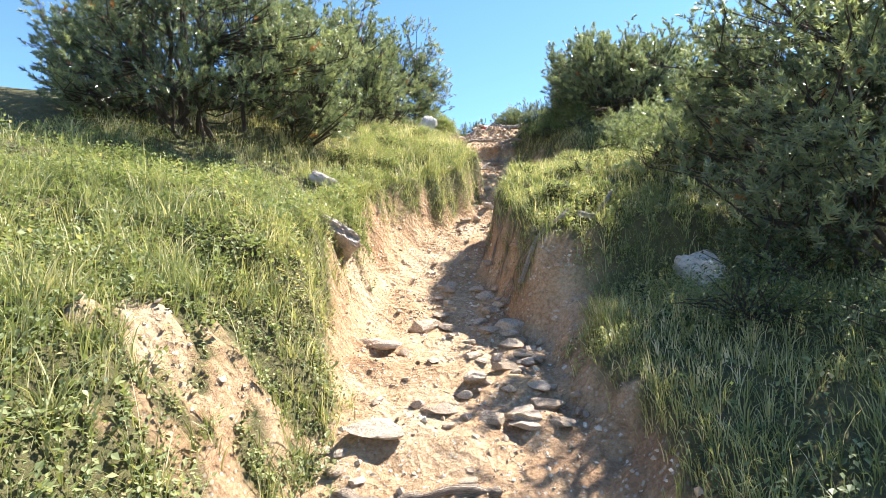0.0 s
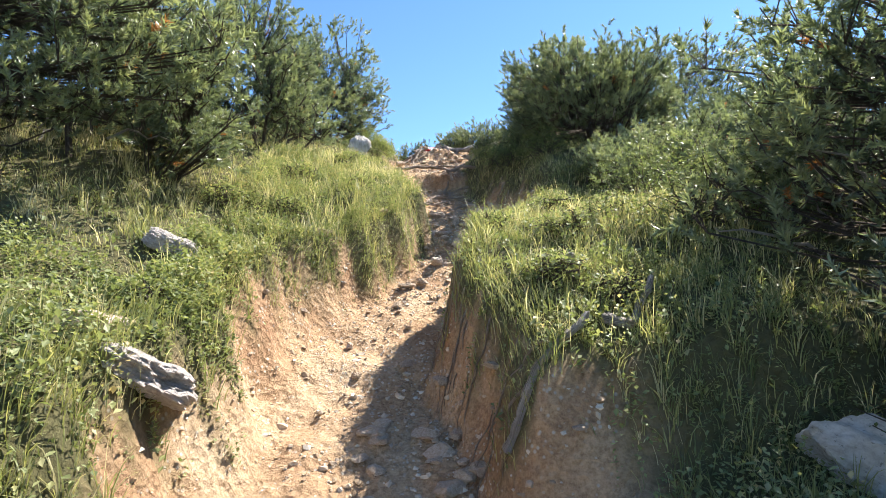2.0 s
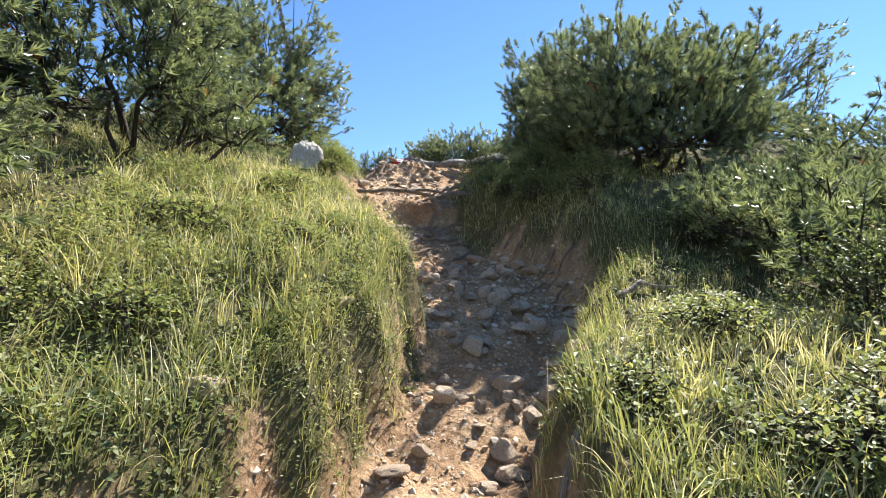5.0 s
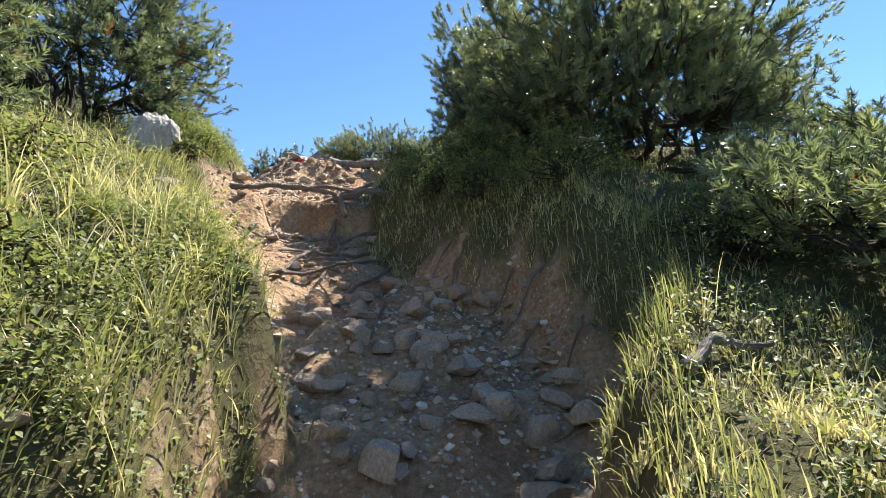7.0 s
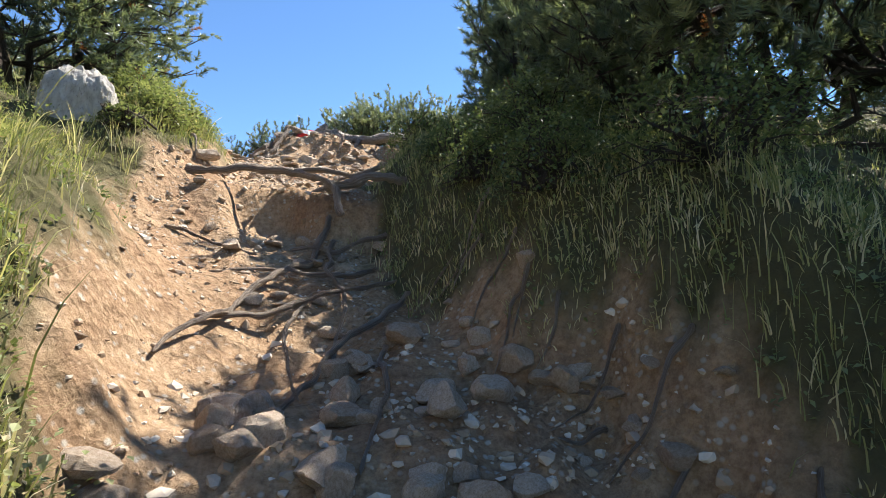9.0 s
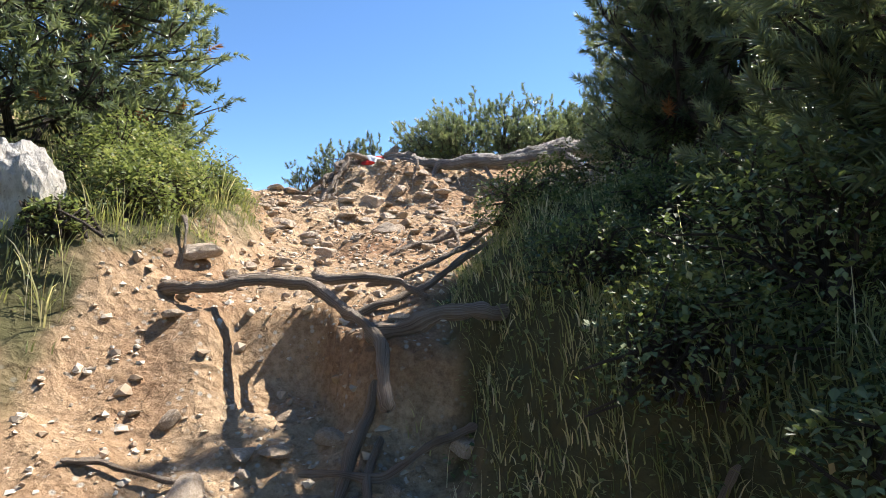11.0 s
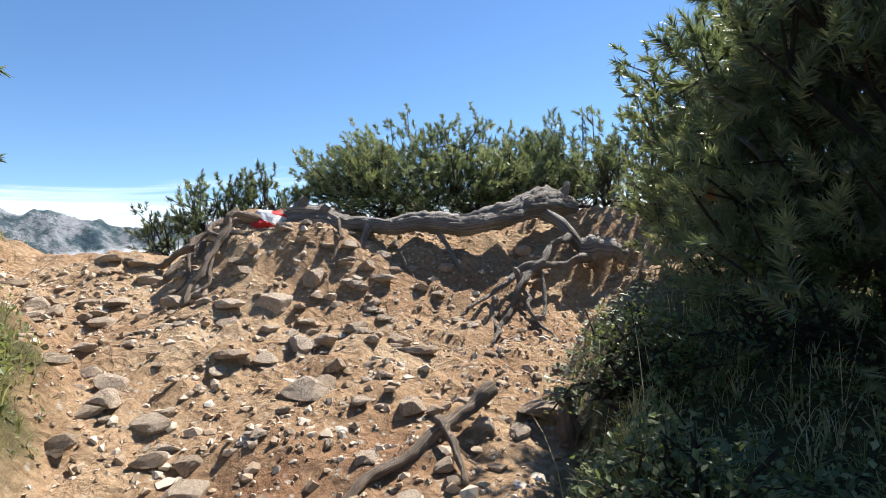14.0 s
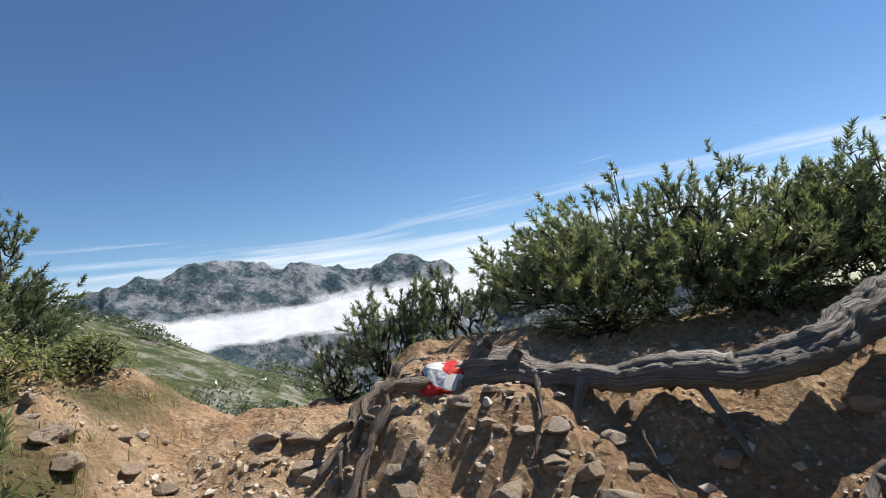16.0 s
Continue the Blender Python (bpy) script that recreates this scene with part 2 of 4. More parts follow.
RIGHT = (0.9, 0.9, 0.82, 0.85, 0.82, 0.68, 0.36, 0.54, 0.74, 1.0, 1.52, 1.5, 1.28, 1.2, 1.2, 1.4, 2.1, 2.6, 3.4)
RISE_R = (0.3, 0.3, 0.25, 0.22, 0.26, 0.72, 0.8, 0.8, 0.7, 0.58, 0.6, 0.7, 0.65, 0.5, 0.42, 0.36, 0.25, 0.1, 0.0)
FACE_R = (0.3, 0.3, 0.3, 0.3, 0.28, 0.26, 0.28, 0.28, 0.28, 0.3, 0.5, 0.55, 0.45, 0.35, 0.3, 0.3, 0.4, 0.4, 0.4)
SLOPE_R = (0.25, 0.25, 0.24, 0.22, 0.2, 0.12, 0.12, 0.11, 0.09, 0.08, 0.14, 0.2, 0.2, 0.2, 0.18, 0.15, 0.1, 0.08, 0.05)


def table(vals, y):
    return np.interp(y, YS, vals)


def zones(x, y):
    """How far a place lies outside the gully on either side, and how steep it is there."""
    l = table(LEFT, y) + 0.10 * wave(x * 0.4, y, 2.3, 5, 2) + 0.05 * wave(x, y, 6.0, 6, 2)
    r = table(RIGHT, y) + 0.11 * wave(x * 0.5, y, 2.1, 9, 2) + 0.06 * wave(x, y, 6.0, 10, 2)
    return l - x, x - r


def height(x, y):
    x, y = np.asarray(x, float), np.asarray(y, float)
    out_l, out_r = zones(x, y)
    yc = np.clip(y, -2, 13.4)
    z = table(FLOOR, yc) + np.where(y < -2, (y + 2) * 0.33, 0)
    fl = table(FACE_L, yc)
    sl = np.clip(out_l - 0.1, 0, None)
    z = z + table(RISE_L, yc) * step(0, 1, out_l / fl) + table(SLOPE_L, yc) * 6 * (1 - np.exp(-sl / 6))
    sr = np.clip(out_r - 0.15, 0, None)
    z = z + table(RISE_R, yc) * step(0, 1, out_r / table(FACE_R, yc)) + table(SLOPE_R, yc) * 6 * (1 - np.exp(-sr / 6))
    # the gully's floor leans: the trodden line is low, the scree on the left slopes up
    z = z + 0.12 * step(0.25, -0.9, x - 0.0) * step(2.6, 3.4, y) * step(6.3, 5.4, y) * np.clip(1 - out_l / 0.3, 0, 1)
    z = z + 0.25 * step(0.75, 0.0, x) * step(7.4, 8.2, y) * step(10.2, 9.4, y) * np.clip(1 - out_l / 0.4, 0, 1)
    # the rooted step across the path
    edge = np.interp(x, (0.2, 0.5, 0.8, 0.9, 1.0, 1.6), (10.02, 10.04, 10.05, 9.78, 9.68, 9.66)) + 0.03 * wave(x, y, 9.0, 17, 2)
    soft = np.clip(np.maximum(np.maximum(out_l, out_r) / 0.25, (0.56 - x) / 0.12), 0, 1)
    z = z + 0.26 * ((1 - soft) * step(-0.05, 0.04, y - edge) + soft * step(9.55, 10.05, y))
    # the bank under the old trunk
    ridge = step(0.35, 0.8, x) * step(4.4, 3.6, x) * (step(12.0, 12.7, y) * (0.28 + 0.1 * wave(x, y, 1.7, 81, 2)))
    z = z + ridge + 0.06 * np.abs(wave(x, y, 4.5, 83, 3)) * step(0.3, 0.8, x) * step(11.9, 12.3, y) * step(13.2, 12.8, y)
    z = z + 0.34 * step(-0.35, -1.0, x) * step(11.6, 12.4, y) * step(14.6, 13.2, y)
    # past the crest the hill falls away
    over = np.clip(y - 13.5 - 0.25 * np.clip(x - 0.4, 0, 2), 0, None)
    near = z - 0.9 * over * over / (over + 1.0)
    spur = 7.0 - 0.42 * (x + 24) - 0.10 * np.clip(y - 20, 0, None) - np.clip(y - 62, 0, None) * 0.75 + 1.2 * wave(x, y, 0.08, 40, 3)
    z = near + (spur - near) * step(15.0, 30.0, y)
    z = z - 0.45 * np.clip(x - 9, 0, None) * step(30, 14, y)
    near_by = step(40, 15, np.abs(y - 6)) * step(30, 10, np.abs(x))
    z = z + near_by * (0.05 * wave(x, y, 1.6, 3, 3) + 0.028 * wave(x, y, 7.0, 4, 4))
    banks = np.clip(np.maximum(out_l, out_r) / 0.5, 0, 1)
    z = z + near_by * banks * (0.11 * wave(x, y, 0.9, 71, 2) + 0.05 * wave(x, y, 2.7, 72, 2))
    bare = 1 - turf_mask(x, y)
    lumps = 0.04 * wave(x, y, 5.0, 14, 4) + 0.06 * np.abs(wave(x, y, 3.3, 15, 3)) + 0.012 * wave(x, y, 16.0, 16, 2) + 0.05 * step(10.8, 11.4, y) * np.abs(wave(x, y, 6.5, 19, 3))
    tread = 0.11 * (np.abs(((y * 1.35 + 0.5 * wave(x, y, 1.1, 18, 2)) % 1) - 0.5) - 0.25) * step(9.6, 8.8, y)
    face = np.clip(np.minimum(np.maximum(out_l / table(FACE_L, yc), out_r / table(FACE_R, yc)), 1), 0, 1)
    lumps = lumps + 0.09 * face * wave(x, y, 7.5, 23, 3) + 0.05 * face * np.abs(wave(x, y, 13.0, 24, 2))
    z = z + near_by * bare * (lumps + tread)
    return np.maximum(z, -420 + 12 * wave(x, y, 0.004, 50, 4))


def turf_mask(x, y):
    """1 where plants cover the soil, 0 on the bare path and its broken faces."""
    out_l, out_r = zones(x, y)
    ragged = 0.11 * wave(x, y, 4.0, 21, 3) + 0.09 * wave(x, y, 13.0, 22, 2)
    yc = np.clip(y, -2, 13.4)
    a = step(0.0, 0.14, out_l + ragged - table(FACE_L, yc) * (0.3 * step(2.6, 3.4, y)) + 0.1 * step(5.9, 6.4, y) * step(7.7, 7.2, y)) * step(12.9, 12.2, y + 2 * ragged)
    b = step(0.0, 0.15, out_r + ragged - table(FACE_R, yc) * (0.42 - 0.1 * step(6.9, 7.3, y) - 0.52 * step(8.3, 9.2, y))) * step(11.6, 10.8, y - 0.35 * (x - 2) + ragged)
    b = b * (1 - step(3.3, 3.5, y + ragged) * step(3.95, 3.84, y + 0.5 * ragged) * step(1.4, 1.0, x + ragged))
    hole = step(0.46, 0.25, np.hypot((x + 0.66) / 0.55, (y - 1.66) / 0.85) + 4.2 * ragged)
    c = step(13.3, 13.9, y) * step(0.3, 0.7, x)
    d = step(-0.5, -0.9, x + ragged) * step(11.8, 12.4, y)
    return np.clip(np.maximum(np.maximum(a * (1 - hole), b), np.maximum(c, d * step(-0.1, 0.25, wave(x, y, 2.2, 77, 2) + 0.2))), 0, 1)


def build_ground():
    spread = np.array([0.06, 0.16, 0.35, 0.7, 1.3, 2.2, 3.5, 5, 7, 10, 14, 19, 25, 33, 45, 60, 80, 110, 160, 240, 400, 700, 1200, 2000, 3200])
    xs = np.concatenate([-4.5 - spread[::-1], np.arange(-4.5, 5.01, 0.034), 5.02 + spread])
    fine = np.array([0.1, 0.3, 0.6, 1, 1.5, 2.1, 2.8, 3.6, 4.5, 5.5, 6.6, 8, 9.5, 11, 13, 15, 17.5, 20, 23, 26, 30, 34, 38, 43, 48, 54, 62, 80, 110, 160, 240, 400, 700, 1200, 2000, 3200])
    ys = np.concatenate([-2.0 - spread[::-1], np.arange(-2.0, 14.61, 0.034), 14.62 + fine])
    X, Y = np.meshgrid(xs, ys)
    Z = height(X, Y)
    nx, ny = len(xs), len(ys)
    i = (np.arange(ny - 1)[:, None] * nx + np.arange(nx - 1)).reshape(-1)
    me = mesh_np("ground", np.stack([X, Y, Z], -1).reshape(-1, 3), np.stack([i, i + 1, i + nx + 1, i + nx], -1), (SOIL,), smooth=True)
    for name, vals in (("turf", turf_mask(X, Y)), ("far", step(15, 19, Y))):
        a = me.attributes.new(name, "FLOAT", "POINT")
        a.data.foreach_set("value", vals.astype(np.float32).ravel())
    return tagged(new("ground", me), "steep mountainside of ochre soil, worn into a gully by walkers", "ground", kind="structure")


ground = build_ground()


# ---- distance: mountains, cloud sea, thin high cloud ----
def build_mountains():
    m, nt, b = material("hazy_mountain_rock", 0.95, spec=0.1)
    c = coords(nt)
    geo = nt.nodes.new("ShaderNodeNewGeometry")
    sep = nt.nodes.new("ShaderNodeSeparateXYZ")
    nt.links.new(geo.outputs["Normal"], sep.inputs[0])
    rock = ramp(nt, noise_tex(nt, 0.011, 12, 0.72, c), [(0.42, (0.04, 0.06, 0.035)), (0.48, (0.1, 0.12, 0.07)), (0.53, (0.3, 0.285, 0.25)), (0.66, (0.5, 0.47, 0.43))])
    # valley haze is put into the colour: the rock is mixed with blue
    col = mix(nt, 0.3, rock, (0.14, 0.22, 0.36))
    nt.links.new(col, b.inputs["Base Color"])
    bump(nt, b, noise_tex(nt, 0.02, 10, 0.72, c), 1.0, 30.0)
    az = np.radians(np.linspace(-62, 30, 360))
    d = np.linspace(2100, 3500, 80)
    A, D = np.meshgrid(az, d)
    X, Y = D * np.sin(A), D * np.cos(A)
    deg = np.degrees(A)
    crest = np.interp(deg, (-62, -48, -40, -34, -27, -22, -16, -10, -7, -4, -1, 1.5, 4.0, 6, 9, 30),
                      (60, 80, 130, 215, 245, 225, 210, 205, 215, 150, 40, 10, 130, 90, -40, -120))
    u = (D - 2100) / 1400
    shape = np.where(u < 0.5, u / 0.5, 1 - 0.35 * (u - 0.5) / 0.5)
    rough = wave(X, Y, 0.0016, 60, 6)
    ribs = 1 - np.abs(wave(X, Y, 0.0032, 61, 5)) * 2
    Z = -480 + (crest + 480) * shape ** 0.8 + 50 * rough * np.minimum(1, 2 * u) + 60 * (ribs - 0.3) * np.minimum(1, 2.5 * u)
    Z = Z + 16 * (1 - 2 * np.abs(wave(X, Y, 0.009, 66, 3))) * np.minimum(1, 2 * u)
    n = len(az)
    i = (np.arange(len(d) - 1)[:, None] * n + np.arange(n - 1)).reshape(-1)
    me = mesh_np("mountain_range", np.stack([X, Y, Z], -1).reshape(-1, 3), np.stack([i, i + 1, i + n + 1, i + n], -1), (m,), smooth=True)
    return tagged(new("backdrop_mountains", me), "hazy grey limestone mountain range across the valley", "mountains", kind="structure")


def cloud_material(name, scale, stops, tint, edge):
    m = bpy.data.materials.new(name)
    m.use_nodes = True
    nt = m.node_tree
    nt.nodes.clear()
    uv = nt.nodes.new("ShaderNodeAttribute")
    uv.attribute_name = "span"
    mp = node(nt, "ShaderNodeMapping", Scale=scale)
    nt.links.new(uv.outputs["Vector"], mp.inputs["Vector"])
    n = noise_tex(nt, 1.0, 9, 0.6, mp.outputs[0], 0.35)
    sep = nt.nodes.new("ShaderNodeSeparateXYZ")
    nt.links.new(uv.outputs["Vector"], sep.inputs[0])
    prof = ramp(nt, sep.outputs["Y"], edge)
    add = nt.nodes.new("ShaderNodeMath")
    add.operation = "ADD"
    nt.links.new(n, add.inputs[0])
    nt.links.new(prof, add.inputs[1])
    alpha = ramp(nt, add.outputs[0], stops)
    em = nt.nodes.new("ShaderNodeEmission")
    shade = ramp(nt, noise_tex(nt, 2.3, 6, 0.6, mp.outputs[0]), [(0.3, tint[0]), (0.7, tint[1])])
    nt.links.new(shade, em.inputs["Color"])
    tr = nt.nodes.new("ShaderNodeBsdfTransparent")
    ms = nt.nodes.new("ShaderNodeMixShader")
    out = nt.nodes.new("ShaderNodeOutputMaterial")
    nt.links.new(alpha, ms.inputs[0])
    nt.links.new(tr.outputs[0], ms.inputs[1])
    nt.links.new(em.outputs[0], ms.inputs[2])
    nt.links.new(ms.outputs[0], out.inputs["Surface"])
    return m


def sky_sheet(name, dist, az0, az1, z0, z1, mat, label):
    """A curved sheet of cloud far off."""
    az = np.radians(np.linspace(az0, az1, 60))
    hs = np.linspace(0, 1, 12)
    A, H = np.meshgrid(az, hs)
    s = (A - az[0]) / (az[-1] - az[0])
    zlo = np.interp(s, np.linspace(0, 1, len(z0)), z0)
    zhi = np.interp(s, np.linspace(0, 1, len(z1)), z1)
    Z = zlo + (zhi - zlo) * H
    n = len(az)
    i = (np.arange(len(hs) - 1)[:, None] * n + np.arange(n - 1)).reshape(-1)
    me = mesh_np(name, np.stack([dist * np.sin(A), dist * np.cos(A), Z], -1).reshape(-1, 3), np.stack([i, i + 1, i + n + 1, i + n], -1), (mat,), smooth=True)
    a = me.attributes.new("span", "FLOAT_VECTOR", "POINT")
    a.data.foreach_set("vector", np.stack([s * (az1 - az0) / 20, H, 0 * s], -1).astype(np.float32).ravel())
    ob = tagged(new(name, me), label, "cloud", kind="structure")
    return ob


build_mountains()
FOG = cloud_material("cloud_sea", (3.0, 1.6, 1), [(0.62, (0, 0, 0)), (0.82, (1, 1, 1))], ((0.62, 0.66, 0.74), (0.9, 0.92, 0.95)),
                     [(0.0, (0, 0, 0)), (0.3, (0.42, 0.42, 0.42)), (0.6, (0.5, 0.5, 0.5)), (0.95, (0, 0, 0))])
sky_sheet("backdrop_cloud_sea", 1950, -70, 14, (-120, -110, -105, -80, -40), (30, 60, 62, 90, 150), FOG, "white cloud sea filling the valley below the peaks")
HIGH = cloud_material("thin_cloud", (0.7, 6.0, 1), [(0.56, (0, 0, 0)), (0.92, (0.9, 0.9, 0.9))], ((0.72, 0.8, 0.92), (0.86, 0.9, 0.96)),
                      [(0.0, (0.42, 0.42, 0.42)), (0.35, (0.3, 0.3, 0.3)), (0.9, (0, 0, 0))])
sky_sheet("backdrop_high_cloud", 4300, -62, 40, (100, 120, 120, 120, 120), (560, 640, 720, 900, 900), HIGH, "thin streaks of high white cloud over the horizon")


# ---- plants ----
def rotate_to(dirs, rng):
    """Rotation matrices that turn z onto each direction, with a random spin."""
    d = dirs / np.linalg.norm(dirs, axis=1)[:, None]
    ref = np.where(np.abs(d[:, 2:3]) < 0.9, np.array([[0.0, 0, 1]]), np.array([[1.0, 0, 0]]))
    u = np.cross(ref, d)
    u /= np.linalg.norm(u, axis=1)[:, None]
    v = np.cross(d, u)
    a = rng.uniform(0, 2 * np.pi, len(d))[:, None]
    return np.stack([u * np.cos(a) + v * np.sin(a), v * np.cos(a) - u * np.sin(a), d], -1)


def needle_brush(rng, n, length=0.095, needle=0.042, width=0.0056):
    """One shoot along z: needles standing off a twig, thickest towards its tip."""
    t = rng.uniform(0.05, 1.0, n) ** 0.75
    az = rng.uniform(0, 2 * np.pi, n)
    lean = np.radians(58 - 34 * t ** 3 + rng.normal(0, 8, n))
    base = np.stack([0 * t, 0 * t, t * length], -1)
    d = np.stack([np.cos(az) * np.sin(lean), np.sin(az) * np.sin(lean), np.cos(lean)], -1)
    side = np.cross(d, rng.normal(0, 1, (n, 3)))
    side /= np.linalg.norm(side, axis=1)[:, None]
    ln = needle * rng.uniform(0.75, 1.15, n)[:, None]
    return np.stack([base - side * width, base + side * width, base + d * ln], 1)


def crown_mesh(name, at, dirs, sizes, tones, rng, dead=0.012, needles=52):
    kinds = [needle_brush(rng, needles, width=0.0036 * (52 / needles) ** 0.7) for _ in range(8)]
    rot = rotate_to(dirs, rng)
    pick = rng.integers(0, 8, len(at))
    tpl = np.stack(kinds)[pick]
    v = np.einsum("nij,nkmj->nkmi", rot, tpl * sizes[:, None, None, None]) + at[:, None, None, :]
    f = np.arange(v.size // 3).reshape(-1, 3)
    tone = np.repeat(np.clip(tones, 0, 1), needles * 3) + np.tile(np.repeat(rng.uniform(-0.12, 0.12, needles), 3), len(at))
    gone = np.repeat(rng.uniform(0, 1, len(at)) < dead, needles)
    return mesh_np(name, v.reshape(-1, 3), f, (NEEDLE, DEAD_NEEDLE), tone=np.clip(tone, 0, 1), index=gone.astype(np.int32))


def limb_line(rng, a, b, sag, n=7, wobble=0.05):
    t = np.linspace(0, 1, n)[:, None]
    p = a + (b - a) * t
    p[:, 2] -= sag * np.sin(np.pi * t[:, 0])
    off = rng.normal(0, wobble, (n, 3))
    off[0] = 0
    return p + off * np.sin(np.pi * np.clip(t, 0, 0.5))


def pine_bush(x, y, rx, ry, h, shoots, seed, label, base=None, low=0.02, spiky=1.0, dead=0.003, size=1.0, density=40, group="mountain pines", bare=0):
    """A dwarf mountain pine: bent limbs that rise from one foot, twigs, and a crown of needle brushes."""
    rng = np.random.default_rng(seed)
    z0 = float(height(x, y)) if base is None else base
    bush = tagged(new("mountain_pine"), label, "pine bush", group)
    bush.location = (x, y, z0)
    # whorls on an uneven dome, each with several shoots
    per = 8
    m = int(2.5 * shoots / per)
    n = m * per
    az = rng.uniform(0, 2 * np.pi, m)
    up = rng.uniform(low, 1, m)
    flat = np.clip(1 - up ** 2.5, 0, 1) ** 0.4
    lump = 0.88 + 0.24 * wave(az * 1.6 + seed, up * 3.5, 1.4, seed, 2) + 0.14 * wave(az * 5, up * 8, 1.0, seed + 7, 1)
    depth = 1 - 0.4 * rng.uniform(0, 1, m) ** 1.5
    rr = lump * depth
    hub = np.stack([np.cos(az) * flat * rx, np.sin(az) * flat * ry, 0 * up], -1) * rr[:, None]
    hub[:, 2] = up * h * rr
    # keep the crown above the slope
    g = height(hub[:, 0] + x, hub[:, 1] + y) - z0
    hub[:, 2] = np.maximum(hub[:, 2], g + 0.12 + 0.2 * rng.uniform(0, 1, m))
    out = np.stack([np.cos(az) * flat, np.sin(az) * flat, 0 * up], -1) * 0.8 + np.array([0, 0, 0.7 * spiky]) + rng.normal(0, 0.2, (m, 3))
    out /= np.linalg.norm(out, axis=1)[:, None]
    dirs = np.repeat(out, per, 0) + rng.normal(0, 0.5, (n, 3))
    dirs /= np.linalg.norm(dirs, axis=1)[:, None]
    dirs[:, 2] = np.maximum(dirs[:, 2], -0.1)
    sizes = size * rng.uniform(0.85, 1.3, n) * np.repeat(0.75 + 0.3 * depth, per)
    back = rng.uniform(-0.12, 0.12, n)
    at = np.repeat(hub, per, 0) + np.repeat(out, per, 0) * back[:, None] * size + dirs * 0.05 * size + rng.normal(0, 0.06, (n, 3)) * size
    # shade inside the crown is put into the tones: deeper whorls are darker
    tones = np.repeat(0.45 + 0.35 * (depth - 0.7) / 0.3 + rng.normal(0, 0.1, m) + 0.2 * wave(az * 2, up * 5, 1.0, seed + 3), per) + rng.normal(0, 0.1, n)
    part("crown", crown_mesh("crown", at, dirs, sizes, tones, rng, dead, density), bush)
    # limbs
    k = max(5, int(9 * rx))
    nodes = []
    ends = hub[rng.choice(m, min(k, m), replace=False)] * 0.9
    for e in ends:
        foot = np.array([rng.normal(0, 0.12 * rx), rng.normal(0, 0.12 * ry), 0.02])
        foot[2] = float(height(foot[0] + x, foot[1] + y)) - z0 - 0.05
        p = limb_line(rng, foot, e, 0.16 * h, 9, 0.05)
        part("limb", tube_mesh("limb", [(p, np.linspace(0.045, 0.010, 9) * min(1.0, 0.45 + 0.4 * rx))], BARK, 6), bush)
        nodes.append(p[3:])
    nodes = np.concatenate(nodes)
    twigs = []
    for q, dd in zip(hub, out):
        j = np.argmin(((nodes - q) ** 2).sum(1))
        mid = (nodes[j] + q) / 2 - np.array([0, 0, 0.06])
        twigs.append((np.stack([nodes[j], mid, q, q + dd * 0.12 * size]), np.array([0.009, 0.007, 0.006, 0.004]) * size))
    for q, dd, c in list(zip(at, dirs, np.repeat(hub, per, 0)))[::4]:
        twigs.append((np.stack([c, q + dd * 0.08 * size]), np.array([0.005, 0.003]) * size))
    tagged(part("twig_work", tube_mesh("twig_work", twigs, BARK, 3), bush, "fine grey-brown twigs"), kind="stuff")
    for _ in range(bare):
        q = hub[rng.integers(0, m)] * rng.uniform(0.95, 1.05)
        a = q * np.array([0.55, 0.55, 0.45]) + rng.normal(0, 0.06, 3)
        part("bare_branch", tube_mesh("bare_branch", [(limb_line(rng, a, q, -0.06, 8, 0.035), np.linspace(0.011, 0.003, 8))], GREY_WOOD, 5), bush, "bare grey dead branch")
    return bush


SUNNY = "dense dark-green dwarf mountain pine on the grassy bank"
pine_bush(-2.65, 5.75, 1.75, 1.5, 2.5, 2500, 11, "dwarf mountain pine with some rust-red dead shoots above the meadow", dead=0.014, bare=14)
pine_bush(-1.7, 8.1, 1.2, 1.1, 1.95, 1000, 12, SUNNY, dead=0.02)
pine_bush(-1.2, 11.2, 1.2, 1.1, 2.15, 1500, 13, "tall dark-green mountain pine at the top of the path", dead=0.01)
pine_bush(-4.4, 8.4, 2.0, 2.2, 2.9, 900, 14, SUNNY)
pine_bush(-2.35, 13.9, 0.75, 0.7, 1.25, 320, 15, "small mountain pine on the crest with bare side branches")
pine_bush(3.25, 4.2, 1.45, 1.25, 2.2, 1300, 21, "large backlit mountain pine thicket with bare grey twigs", spiky=1.4, dead=0.02, bare=26)
pine_bush(3.05, 2.95, 1.15, 1.1, 2.3, 900, 29, "large backlit mountain pine thicket with bare grey twigs", spiky=1.4, bare=6, density=30)
pine_bush(3.5, 6.7, 1.4, 1.2, 0.85, 900, 22, "backlit mountain pine with upright shoots above the bank", spiky=1.5, bare=12)
pine_bush(3.0, 8.85, 1.25, 1.15, 1.4, 1300, 23, "mountain pine overhanging the gully from its shaded bank", spiky=1.3, bare=14, density=84)
pine_bush(3.3, 11.2, 0.85, 0.75, 1.55, 900, 24, "tall mountain pine beside the stony clearing", spiky=1.6)
pine_bush(2.4, 13.8, 1.25, 0.8, 0.74, 1000, 25, "low mountain pine behind the fallen trunk", spiky=1.6, size=0.85)
pine_bush(3.9, 13.4, 1.1, 0.9, 0.9, 600, 26, "low mountain pine behind the fallen trunk", spiky=1.6, size=0.85)
pine_bush(2.74, 10.5, 0.64, 0.58, 1.75, 720, 34, "tall mountain pine at the edge of the thicket", spiky=1.5, bare=10, density=90)
